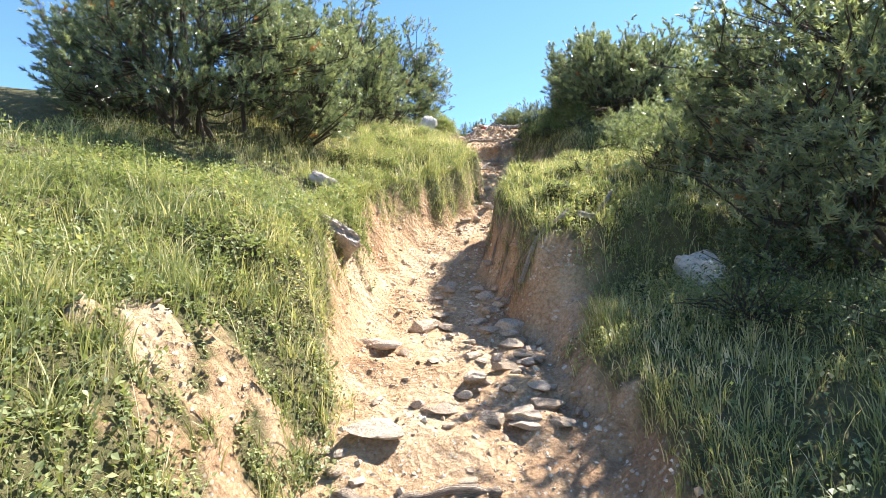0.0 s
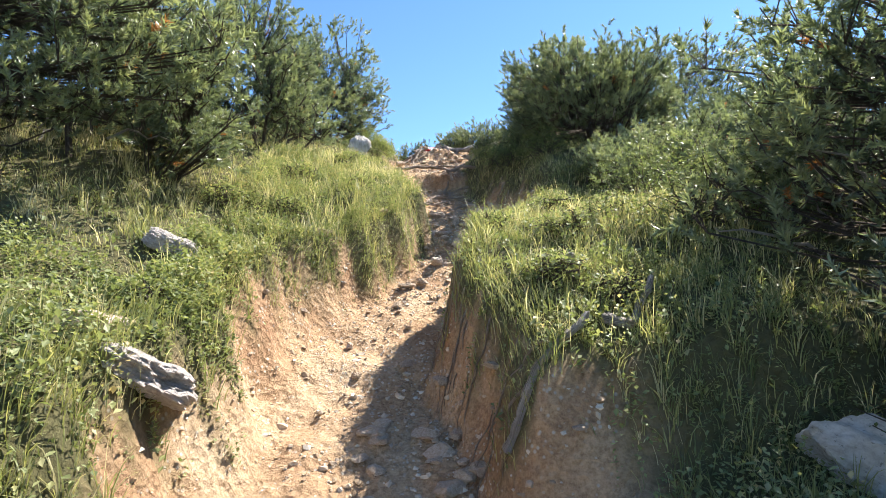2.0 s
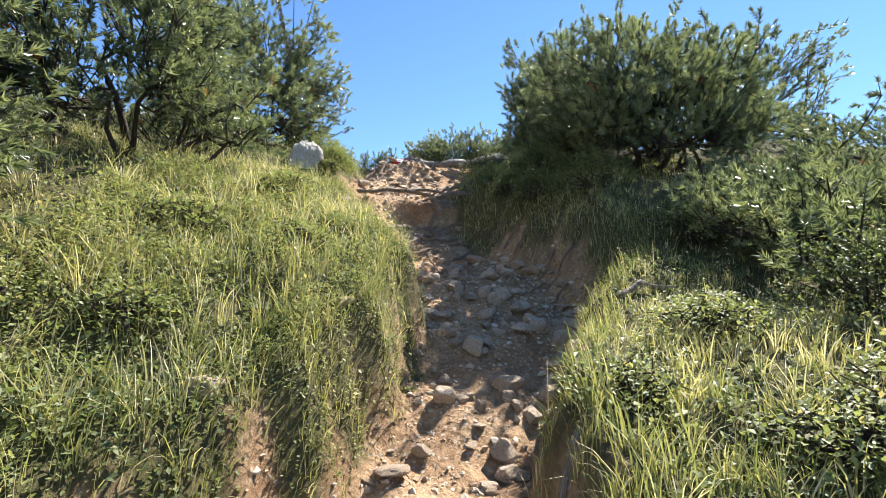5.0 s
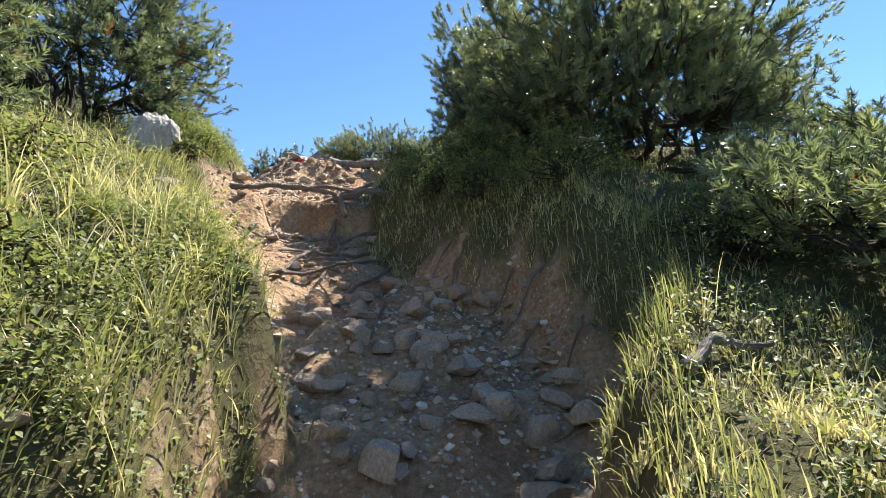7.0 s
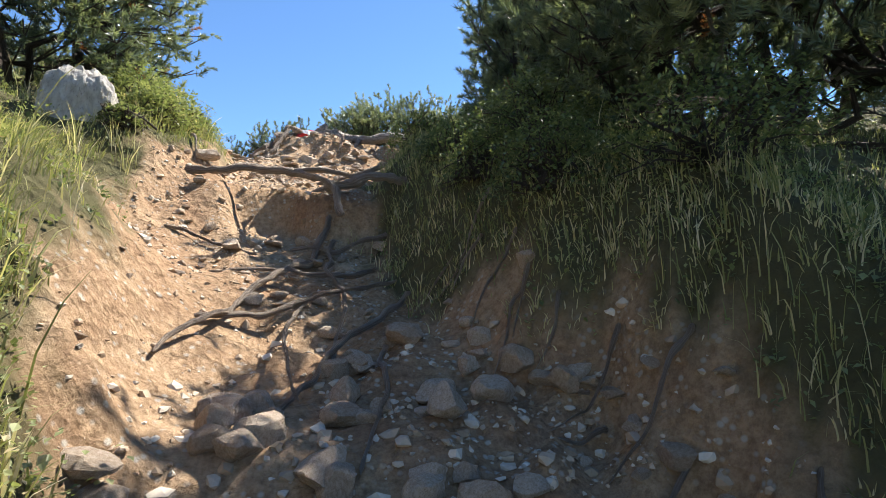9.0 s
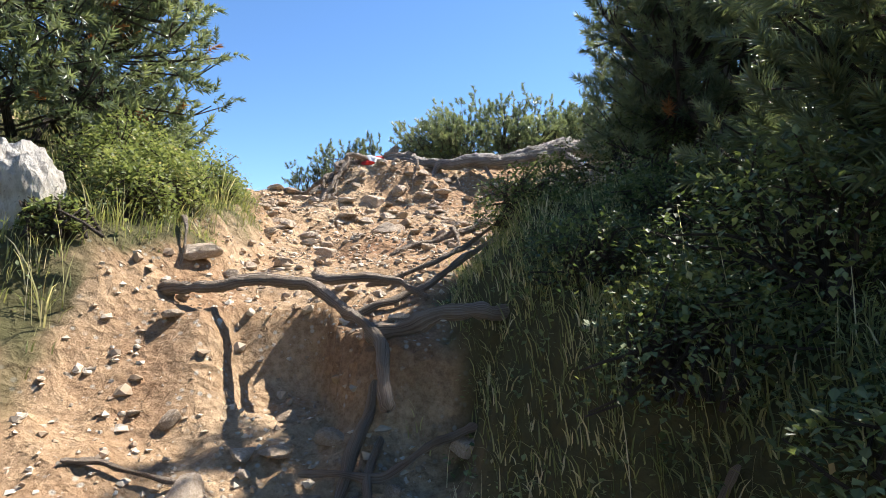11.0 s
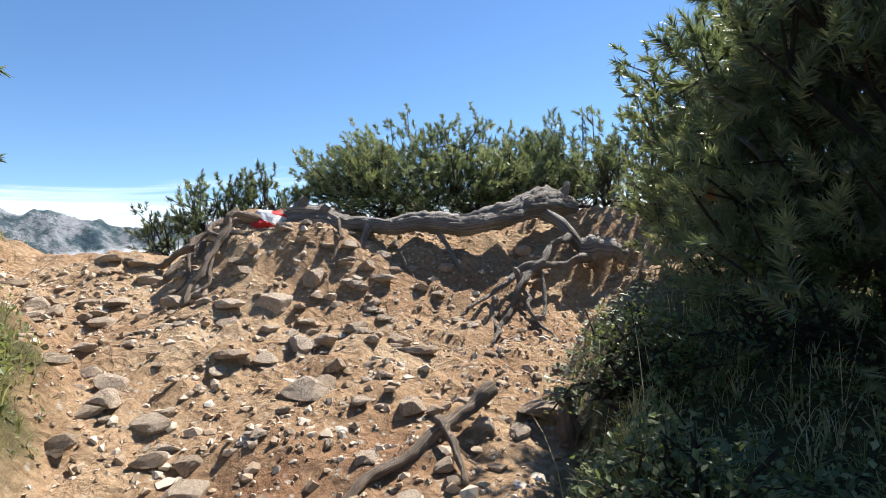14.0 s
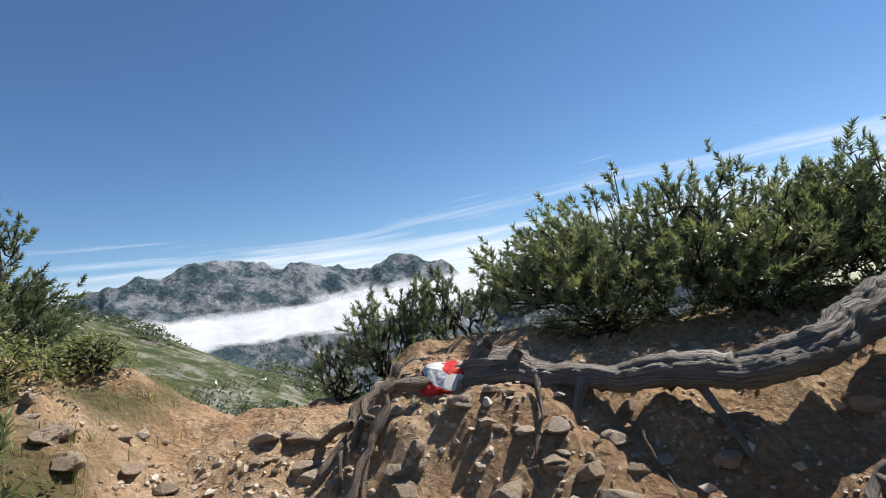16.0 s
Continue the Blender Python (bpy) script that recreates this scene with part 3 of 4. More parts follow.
pine_bush(4.9, 10.3, 1.5, 1.6, 1.5, 600, 27, "mountain pine in the thicket beside the path", density=30)
pine_bush(5.4, 7.6, 1.6, 1.8, 0.95, 450, 28, "mountain pine in the thicket beside the path", density=30)
pine_bush(0.5, 13.95, 0.24, 0.22, 0.5, 80, 31, "young mountain pine on the edge of the crest", spiky=2.2, size=0.8)
pine_bush(0.95, 14.1, 0.3, 0.28, 0.34, 70, 32, "young mountain pine on the edge of the crest", spiky=2.2, size=0.8)
pine_bush(0.2, 13.95, 0.16, 0.16, 0.26, 30, 33, "young mountain pine on the edge of the crest", spiky=2.2, size=0.8)


def scatter(rng, n, x0, x1, y0, y1, keep):
    x, y = rng.uniform(x0, x1, n), rng.uniform(y0, y1, n)
    ok = rng.uniform(0, 1, n) < keep(x, y)
    return x[ok], y[ok]


def blades(name, x, y, rng, long, wide, tone, droop=0.6, label="", toward=None, segs=3):
    """Grass: each blade a tapered ribbon that arches over."""
    n = len(x)
    a = rng.uniform(0, 2 * np.pi, n)
    ln = (long * rng.uniform(0.5, 1.3, n))[:, None]
    lean = rng.uniform(0.15, 0.6, n)[:, None]
    d = np.stack([np.cos(a), np.sin(a), 0 * a], -1)
    if toward is not None:
        d = d * 0.5 + toward
    s = np.stack([-np.sin(a), np.cos(a), 0 * a], -1) * (wide * rng.uniform(0.7, 1.3, n))[:, None]
    p0 = np.stack([x, y, height(x, y) - 0.01], -1)
    up = np.array([0, 0, 1.0])
    rows = []
    for k in range(segs):
        t = k / segs
        c = p0 + ln * (up * (t - droop * lean * t ** 2.2) + d * lean * t ** 1.6)
        w = s * (1 - 0.55 * t)
        rows += [c - w, c + w]
    rows.append(p0 + ln * (up * (1 - droop * lean) + d * lean))
    v = np.stack(rows, 1).reshape(-1, 3)
    m = 2 * segs + 1
    tri = []
    for k in range(segs - 1):
        tri += [[2 * k, 2 * k + 1, 2 * k + 3], [2 * k, 2 * k + 3, 2 * k + 2]]
    tri.append([m - 3, m - 2, m - 1])
    f = (np.arange(n)[:, None, None] * m + np.array(tri)).reshape(-1, 3)
    me = mesh_np(name, v, f, (GRASS,), tone=np.repeat(np.clip(tone, 0, 1), m))
    return tagged(new(name, me), label, "grass", kind="stuff")


def leaves(name, x, y, z, rng, size, tone, mat, label):
    """Small oval leaves, each folded a little along its midrib."""
    n = len(x)
    a = rng.uniform(0, 2 * np.pi, n)
    tilt = rng.normal(0.35, 0.4, n)
    d = np.stack([np.cos(a) * np.cos(tilt), np.sin(a) * np.cos(tilt), np.sin(tilt)], -1)
    s = np.stack([-np.sin(a), np.cos(a), rng.normal(0, 0.25, n)], -1)
    ln = size * rng.uniform(0.6, 1.4, n)
    p = np.stack([x, y, z], -1)
    mid = p + d * (ln * 0.5)[:, None]
    w = (ln * 0.33)[:, None]
    lift = np.array([0, 0, 1.0]) * (ln * 0.1)[:, None]
    v = np.stack([p, mid + s * w + lift, p + d * ln[:, None], mid - s * w + lift], 1).reshape(-1, 3)
    b = np.arange(n)[:, None] * 4
    f = np.concatenate([b + [0, 1, 2], b + [0, 2, 3]], 1).reshape(-1, 3)
    me = mesh_np(name, v, f, (mat,), tone=np.repeat(np.clip(tone, 0, 1), 4))
    return tagged(new(name, me), label, "plants", kind="stuff")


def build_meadow():
    rng = np.random.default_rng(5)
    # tussocks: blades that lean out of one foot
    cover = lambda x, y: turf_mask(x, y) * np.clip(0.22 + 1.3 * wave(x, y, 1.6, 31, 3), 0.04, 1)
    cx, cy = scatter(rng, 13000, -3.9, 4.2, -0.4, 14.3, cover)
    nx_, ny_ = scatter(rng, 2200, -2.4, 2.6, 0.2, 3.2, turf_mask)
    bx, by = scatter(rng, 900, 1.0, 2.3, 7.6, 10.9, turf_mask)
    hx, hy = scatter(rng, 1300, 0.5, 2.4, 2.9, 6.9, turf_mask)
    fx, fy = scatter(rng, 450, -1.1, 0.5, 4.2, 8.0, turf_mask)
    cx, cy = np.concatenate([cx, nx_, bx, hx, fx]), np.concatenate([cy, ny_, by, hy, fy])
    k = 13
    n = len(cx) * k
    a, rad = rng.uniform(0, 2 * np.pi, n), np.abs(rng.normal(0, 0.024, n))
    x, y = np.repeat(cx, k) + rad * np.cos(a), np.repeat(cy, k) + rad * np.sin(a)
    dry = np.repeat(rng.normal(0, 0.16, len(cx)) + 0.3 * wave(cx, cy, 1.1, 33, 2) + 0.24 * step(3.5, 6, cy), k)
    long = np.repeat(0.19 * rng.uniform(0.5, 1.4, len(cx)) * (1 - 0.25 * step(0.3, 0.6, cx) - 0.35 * step(0.3, 0.6, cx) * step(5.6, 6.2, cy)), k)
    lean = np.stack([np.cos(a), np.sin(a), 0 * a], -1) * 0.9
    blades("tussock_grass", x, y, rng, long, 0.0024, 0.49 + dry + rng.normal(0, 0.13, n), 0.9, "tufted meadow grass, green and straw-coloured, on the banks", lean)
    x, y = scatter(rng, 60000, -3.8, 4.0, -0.4, 14.3, turf_mask)
    blades("meadow_grass", x, y, rng, 0.08, 0.0026, 0.45 + 0.25 * wave(x, y, 1.1, 33, 2) + rng.normal(0, 0.2, len(x)), label="short green and dry grass covering the banks", segs=2)
    # herbs: leafy sprigs, each a stem's worth of leaves, in clumps of uneven height
    herb = lambda x, y: turf_mask(x, y) * np.clip(0.55 - 0.9 * wave(x, y, 2.2, 31, 3), 0.12, 1)
    x, y = scatter(rng, 32000, -3.8, 4.5, -1.5, 13.0, herb)
    x2, y2 = scatter(rng, 9000, -2.6, 0.0, 0.3, 4.6, turf_mask)
    x3, y3 = scatter(rng, 10500, -1.1, 0.5, 4.2, 8.0, turf_mask)
    x4, y4 = scatter(rng, 5500, 0.5, 2.3, 2.4, 10.8, turf_mask)
    x, y = np.concatenate([x, x2, x3, x4]), np.concatenate([y, y2, y3, y4])
    clump = np.clip(0.5 + 1.1 * wave(x, y, 3.6, 37, 2), 0.05, 1)
    tall = (0.03 + 0.17 * clump * rng.uniform(0.5, 1.15, len(x))) * np.where(x > 0.4, 0.75, 1.0)
    k = 8
    up = np.tile((np.arange(k) + 0.5) / k, len(x)) + rng.normal(0, 0.06, len(x) * k)
    bend, ba = rng.uniform(0, 0.5, len(x)), rng.uniform(0, 2 * np.pi, len(x))
    off = np.repeat(tall * bend, k) * up * up
    xx = np.repeat(x, k) + off * np.cos(np.repeat(ba, k)) + rng.normal(0, 0.012, len(x) * k)
    yy = np.repeat(y, k) + off * np.sin(np.repeat(ba, k)) + rng.normal(0, 0.012, len(x) * k)
    zz = np.repeat(height(x, y), k) + np.repeat(tall, k) * up
    tone = np.repeat(0.45 + 0.2 * clump + 0.25 * wave(x, y, 1.7, 36, 2) + rng.normal(0, 0.13, len(x)), k) + rng.normal(0, 0.1, len(xx))
    leaves("meadow_herbs", xx, yy, zz, rng, np.repeat(rng.uniform(0.014, 0.03, len(x)) * (1 - 0.3 * step(5.0, 6.2, y)), k), tone, HERB, "low green herbs and bilberry leaves between the grass")
    # thin dry stalks
    x, y = scatter(rng, 9000, -3.2, 3.0, 1.0, 13.5, lambda x, y: turf_mask(x, y) * np.clip(0.3 + wave(x, y, 1.0, 45, 2), 0, 1))
    blades("dry_stalks", x, y, rng, 0.26, 0.0013, 0.9 + rng.normal(0, 0.08, len(x)), 0.4, "thin straw-coloured stalks among the grass")
    # long drooping blades along the broken edges
    def rim(x, y):
        l, r = zones(x, y)
        f = table(FACE_L, np.clip(y, -2, 13.4))
        return np.where((np.abs(l - f) < 0.13) & (y < 11.5) | (np.abs(r - 0.8 * table(FACE_R, np.clip(y, -2, 13.4))) < 0.16) & (y < 10.6), 0.8, 0.0) * turf_mask(x, y)
    x, y = scatter(rng, 150000, -2, 3, -1, 12, rim)
    l, r = zones(x, y)
    toward = np.where((l > -0.1)[:, None], np.array([[0.8, -0.3, -0.15]]), np.array([[-0.8, -0.4, -0.15]]))
    blades("rim_grass", x, y, rng, 0.17 - 0.05 * step(8.0, 8.6, y), 0.002, 0.45 + rng.normal(0, 0.2, len(x)), 0.9, "long grass drooping over the broken edge of the turf", toward)
    # tall lone blades
    x, y = scatter(rng, 1500, -4, 4.2, 3.0, 8.6, lambda x, y: turf_mask(x, y) * np.clip(wave(x, y, 1.3, 39, 2) * 1.5, 0, 1) * np.where((x > 0.4) & (y > 5.7), 0.15, 1.0))
    blades("tall_grass", x, y, rng, 0.32, 0.003, 0.45 + rng.normal(0, 0.2, len(x)), 0.5, "tall bright-green grass stems standing out of the meadow")


build_meadow()


def leafy_shrub(x, y, rx, ry, h, count, seed, label, leaf=0.026, bright=0.5):
    """A low broad-leaved shrub: stems from one foot and a dense skin of small leaves."""
    rng = np.random.default_rng(seed)
    z0 = float(height(x, y))
    shrub = tagged(new("leafy_shrub"), label, "shrub", "low shrubs")
    shrub.location = (x, y, z0)
    az, up = rng.uniform(0, 2 * np.pi, count), rng.uniform(0.02, 1, count) ** 0.8
    flat = np.sqrt(1 - up * up)
    rr = (0.88 + 0.25 * wave(az * 2, up * 4, 1.5, seed, 2)) * (1 - 0.45 * rng.uniform(0, 1, count) ** 2)
    px, py = np.cos(az) * flat * rx * rr, np.sin(az) * flat * ry * rr
    pz = np.maximum(up * h * rr, height(px + x, py + y) - z0 + 0.02) + 0.25 * (height(px + x, py + y) - z0) * (1 - up)
    tone = bright + 0.25 * wave(az * 3, up * 6, 1.0, seed + 1) + rng.normal(0, 0.15, count)
    ob = leaves("foliage", px, py, pz, rng, leaf, tone, HERB, "small oval green leaves")
    del ob["category"]
    ob.parent = shrub
    lines = []
    for q in rng.choice(count, 40, replace=False):
        lines.append((limb_line(rng, np.array([rng.normal(0, 0.06), rng.normal(0, 0.06), -0.03]), np.array([px[q], py[q], pz[q]]), -0.04, 5, 0.02), np.linspace(0.007, 0.002, 5)))
    tagged(part("twig_work", tube_mesh("twig_work", lines, BARK, 4), shrub, "thin brown stems"), kind="stuff")
    return shrub


BERRY = "dense low bilberry shrub with small green leaves"
for i, (sx, sy, srx, sry, sh, sn) in enumerate(((-0.22, 10.75, 0.36, 0.4, 0.42, 4200), (-0.05, 11.2, 0.3, 0.35, 0.34, 3200), (-0.5, 11.4, 0.4, 0.35, 0.4, 3000), (-0.95, 4.35, 0.22, 0.18, 0.2, 1500),
                                                (-0.05, 10.36, 0.22, 0.18, 0.3, 2600), (-0.02, 10.65, 0.26, 0.26, 0.34, 2800), (0.05, 11.25, 0.22, 0.3, 0.22, 1800), (-0.1, 9.98, 0.12, 0.1, 0.12, 900), (-1.3, 12.95, 0.45, 0.4, 0.35, 2600), (-1.0, 13.3, 0.25, 0.25, 0.2, 1500), (1.75, 13.35, 0.45, 0.25, 0.22, 2200), (2.55, 13.3, 0.5, 0.25, 0.24, 2400))):
    leafy_shrub(sx, sy, srx, sry, sh, sn, 300 + i, BERRY, 0.02, 0.55)
TURFY = "low yellow-green leafy shrub in the meadow turf"
for i, (sx, sy, srx, sry, sh, sn) in enumerate(((1.1, 4.5, 0.25, 0.22, 0.16, 1100), (1.4, 5.2, 0.28, 0.25, 0.18, 1300), (1.35, 4.25, 0.2, 0.18, 0.16, 900), (1.55, 6.0, 0.28, 0.25, 0.18, 1300), (0.95, 5.6, 0.2, 0.22, 0.14, 900), (1.75, 5.3, 0.3, 0.25, 0.22, 1300),
                                                (-1.15, 6.1, 0.3, 0.25, 0.16, 1300), (-0.75, 6.9, 0.28, 0.25, 0.16, 1300), (-0.65, 6.15, 0.22, 0.22, 0.13, 900), (-0.15, 7.0, 0.22, 0.22, 0.13, 900), (-0.3, 7.7, 0.25, 0.25, 0.14, 1000), (-1.3, 3.1, 0.25, 0.22, 0.13, 1100), (-0.95, 2.6, 0.22, 0.2, 0.12, 1000))):
    leafy_shrub(sx, sy, srx, sry, sh, sn, 370 + i, TURFY, 0.02, 0.62)
DARK = "dark leafy shrub with glossy leaves on the shaded bank"
for i, (sx, sy, srx, sry, sh, sn) in enumerate(((2.4, 7.3, 0.4, 0.4, 0.35, 2000), (2.1, 8.1, 0.4, 0.4, 0.35, 2400), (1.95, 9.0, 0.4, 0.42, 0.36, 3000), (2.1, 9.85, 0.4, 0.4, 0.32, 2600), (2.2, 4.9, 0.5, 0.5, 0.6, 2600),
                                                (2.35, 3.3, 0.6, 0.5, 0.6, 3000), (1.75, 2.6, 0.45, 0.45, 0.4, 2200), (2.3, 5.9, 0.5, 0.45, 0.5, 2400), (2.2, 1.8, 0.55, 0.5, 0.55, 2400), (2.35, 10.6, 0.5, 0.4, 0.4, 2200), (1.75, 8.5, 0.3, 0.3, 0.28, 2000), (1.62, 10.2, 0.26, 0.3, 0.24, 1700), (1.68, 9.55, 0.3, 0.3, 0.26, 1800), (1.95, 10.75, 0.3, 0.28, 0.3, 1600), (1.66, 9.0, 0.24, 0.26, 0.24, 1500))):
    leafy_shrub(sx, sy, srx, sry, sh, int(sn * 1.4), 330 + i, DARK, 0.017, 0.3)


def hillside_scrub():
    """Scrub on the slope beyond the crest."""
    rng = np.random.default_rng(41)
    x, y = scatter(rng, 2000, -36, 8, 15, 62, lambda x, y: np.clip(0.5 + 1.1 * wave(x, y, 0.16, 90, 3), 0, 1))
    k = 38
    n = len(x) * k
    sz = np.repeat(rng.uniform(0.3, 0.9, len(x)) * (0.5 + y / 45), k)
    az, up = rng.uniform(0, 2 * np.pi, n), rng.uniform(0, 1, n)
    fl = np.sqrt(1 - up * up) * sz * rng.uniform(0.5, 1.1, n)
    xx, yy = np.repeat(x, k) + np.cos(az) * fl, np.repeat(y, k) + np.sin(az) * fl
    zz = height(xx, yy) + up * sz * 0.7 * rng.uniform(0.6, 1.1, n)
    leaves("hillside_scrub", xx, yy, zz, rng, 0.16 * sz / 0.6, 0.3 + rng.normal(0, 0.2, n), NEEDLE, "dark green scrub scattered over the stony slope")


hillside_scrub()


# ---- stones ----
def stone_mesh(name, seed, flat=0.6, mat=ROCK, cuts=9, sub=3, rough=0.06):
    """A broken stone: a ball cut by planes, then roughened."""
    rng = np.random.default_rng(seed)
    bm = bmesh.new()
    bmesh.ops.create_icosphere(bm, subdivisions=sub, radius=1)
    planes = [(Vector(rng.normal(0, 1, 3)).normalized(), rng.uniform(0.42, 0.8)) for _ in range(cuts)]
    for v in bm.verts:
        for nrm, d in planes:
            k = v.co.dot(nrm) - d
            if k > 0:
                v.co -= nrm * k * 0.95
        v.co += v.co.normalized() * rough * (noise.noise(v.co * 3 + Vector((seed, 0, 0))) + 0.5 * noise.noise(v.co * 8 + Vector((seed, 0, 0))))
        v.co.z *= flat
    me = bpy.data.meshes.new(name)
    bm.to_mesh(me)
    bm.free()
    me.materials.append(mat)
    return me


CHIPS = [stone_mesh("chip", 140 + i, 0.6 + 0.04 * i, cuts=10 + i, sub=2) for i in range(6)]
STONES = [stone_mesh("stone", 100 + i, 0.45 + 0.05 * i, cuts=12 + 2 * i) for i in range(7)]


def rock_at(name, x, y, size, turn, kind, label, up=0.25, group="", z=None, lean=(0, 0), me=None):
    ob = tagged(new(name, me or STONES[kind]), label, "rock", group)
    zz = float(height(x, y)) if z is None else z
    ob.matrix_world = pose(x, y, zz + size[2] * up, lean[0], lean[1], turn) @ Matrix.Diagonal((*size, 1))
    return ob


def build_stones():
    rng = np.random.default_rng(8)
    flatrock = "flat pale limestone slab lying on the worn path"
    for x, y, s, turn, kind in ((-0.06, 3.92, (0.19, 0.13, 0.14), 20, 3), (-0.36, 3.36, (0.24, 0.11, 0.1), -25, 1), (-0.18, 2.3, (0.2, 0.14, 0.09), 10, 2),
                                (0.6, 3.82, (0.15, 0.13, 0.16), 40, 4), (0.15, 4.65, (0.09, 0.07, 0.1), 0, 5), (0.38, 4.1, (0.12, 0.09, 0.1), 75, 0), (0.5, 3.0, (0.13, 0.08, 0.08), 5, 6),
                                (0.45, 4.45, (0.12, 0.1, 0.12), 15, 2), (0.46, 4.22, (0.1, 0.1, 0.1), 60, 1)):
        rock_at("path_rock", x, y, s, turn, kind, flatrock, 0.1, "rocks on the path")
    for x, y, s, turn, kind in ((0.1, 6.6, (0.07, 0.06, 0.06), 0, 3), (0.3, 6.36, (0.1, 0.08, 0.06), 20, 1), (-0.34, 5.94, (0.09, 0.08, 0.08), 60, 4),
                                (-0.1, 5.5, (0.04, 0.04, 0.06), 30, 5), (1.21, 7.33, (0.1, 0.07, 0.07), 0, 2), (1.36, 7.08, (0.12, 0.09, 0.08), 35, 0),
                                (1.0, 6.9, (0.11, 0.1, 0.1), 10, 4), (1.15, 6.6, (0.09, 0.08, 0.08), 70, 5), (0.85, 7.2, (0.1, 0.07, 0.08), 45, 6), (1.05, 7.6, (0.12, 0.1, 0.1), 20, 3), (0.75, 7.7, (0.08, 0.08, 0.07), 0, 1), (1.3, 7.7, (0.1, 0.09, 0.1), 80, 2), (1.0, 8.2, (0.09, 0.08, 0.08), 33, 0), (1.25, 8.3, (0.1, 0.08, 0.09), 5, 5), (0.7, 6.8, (0.07, 0.06, 0.06), 15, 4),
                                (0.27, 10.28, (0.11, 0.09, 0.09), 0, 3), (1.28, 9.56, (0.06, 0.05, 0.06), 15, 4)):
        rock_at("path_stone", x, y, s, turn, kind, "angular limestone piece half set in the soil", group="stones on the path")
    for x, y, s, turn, kind in ((1.05, 11.5, (0.15, 0.13, 0.14), 10, 2), (0.95, 12.2, (0.16, 0.13, 0.16), 50, 4), (1.55, 11.8, (0.14, 0.09, 0.08), 0, 1), (0.5, 12.05, (0.09, 0.08, 0.07), 80, 5),
                                (1.15, 12.35, (0.13, 0.12, 0.13), 30, 3), (1.85, 11.15, (0.2, 0.15, 0.12), -10, 0), (1.4, 11.3, (0.12, 0.1, 0.1), 40, 6), (0.3, 11.75, (0.09, 0.06, 0.07), 0, 2),
                                (2.45, 12.35, (0.1, 0.08, 0.07), 25, 1), (2.85, 11.9, (0.13, 0.09, 0.05), 10, 3), (0.7, 11.1, (0.12, 0.1, 0.1), 70, 4), (1.7, 12.3, (0.1, 0.09, 0.09), 15, 0), (0.8, 12.4, (0.1, 0.09, 0.1), 5, 6), (1.35, 12.5, (0.1, 0.07, 0.09), 55, 2), (1.0, 12.6, (0.08, 0.07, 0.09), 20, 1),
                                (1.55, 12.5, (0.08, 0.08, 0.08), 66, 5), (1.3, 11.95, (0.11, 0.08, 0.08), 12, 3), (1.1, 11.85, (0.1, 0.08, 0.09), 88, 0), (0.9, 11.75, (0.09, 0.08, 0.08), 48, 2), (1.2, 11.05, (0.09, 0.07, 0.07), 31, 6), (1.9, 12.4, (0.08, 0.06, 0.07), 17, 4), (2.1, 11.5, (0.08, 0.06, 0.05), 70, 1)):
        rock_at("clearing_rock", x, y, tuple(0.78 * q for q in s), turn, kind, "weathered limestone block in the stony clearing", 0.12, "rocks in the clearing")
    x, y = scatter(rng, 150, 0.55, 1.65, 6.1, 8.6, lambda x, y: (turf_mask(x, y) < 0.2) * 0.7)
    for px, py in zip(x[:75], y[:75]):
        q = rng.uniform(0.045, 0.1)
        rock_at("gully_stone", float(px), float(py), (q * rng.uniform(0.8, 1.1), q * 0.85, q * rng.uniform(1.0, 1.5)), rng.uniform(0, 360), int(rng.integers(0, 7)), "angular limestone rubble in the shaded gully", 0.25, "rubble in the gully")
    x, y = scatter(rng, 130, 0.05, 0.8, 2.3, 4.9, lambda x, y: (turf_mask(x, y) < 0.2) * 0.7)
    for px, py in zip(x[:60], y[:60]):
        q = rng.uniform(0.035, 0.1)
        rock_at("rubble_stone", float(px), float(py), (q * rng.uniform(0.9, 1.4), q, q * rng.uniform(0.6, 0.9)), rng.uniform(0, 360), int(rng.integers(0, 7)), "pale broken limestone rubble beside the worn line", 0.2, "rubble on the path")
    x, y = scatter(rng, 200, 0.1, 2.9, 10.9, 12.6, lambda x, y: (turf_mask(x, y) < 0.2) * np.clip(0.25 + np.exp(-((x - 1.2) / 0.5) ** 2 - ((y - 12) / 0.6) ** 2), 0, 1))
    for px, py in zip(x[:95], y[:95]):
        q = 0.02 + 0.05 * rng.uniform(0, 1) ** 1.5
        rock_at("set_stone", float(px), float(py), (q * rng.uniform(0.9, 1.5), q, q * rng.uniform(0.6, 1.0)), rng.uniform(0, 360), int(rng.integers(0, 7)), "weathered limestone piece set into the trodden soil", 0.05, "stones set in the clearing", lean=(rng.uniform(-12, 12), rng.uniform(-12, 12)))
    x, y = scatter(rng, 130, -1.1, 0.35, 11.2, 13.2, lambda x, y: (turf_mask(x, y) < 0.4) * 0.6)
    for px, py in zip(x[:45], y[:45]):
        q = 0.025 + 0.06 * rng.uniform(0, 1) ** 1.5
        rock_at("mound_stone", float(px), float(py), (q * rng.uniform(0.9, 1.5), q, q * rng.uniform(0.6, 1.0)), rng.uniform(0, 360), int(rng.integers(0, 7)), "pale limestone piece on the worn mound by the crest", 0.1, "stones on the mound")
    # smaller stones strewn over the bare ground
    bare = lambda x, y: (turf_mask(x, y) < 0.15) * (0.25 + 0.75 * step(-0.1, 0.4, wave(x, y, 1.2, 55, 2) + 0.25 * step(10, 11, y)))
    x, y = scatter(rng, 1100, -1.2, 3.4, 1.5, 13.2, bare)
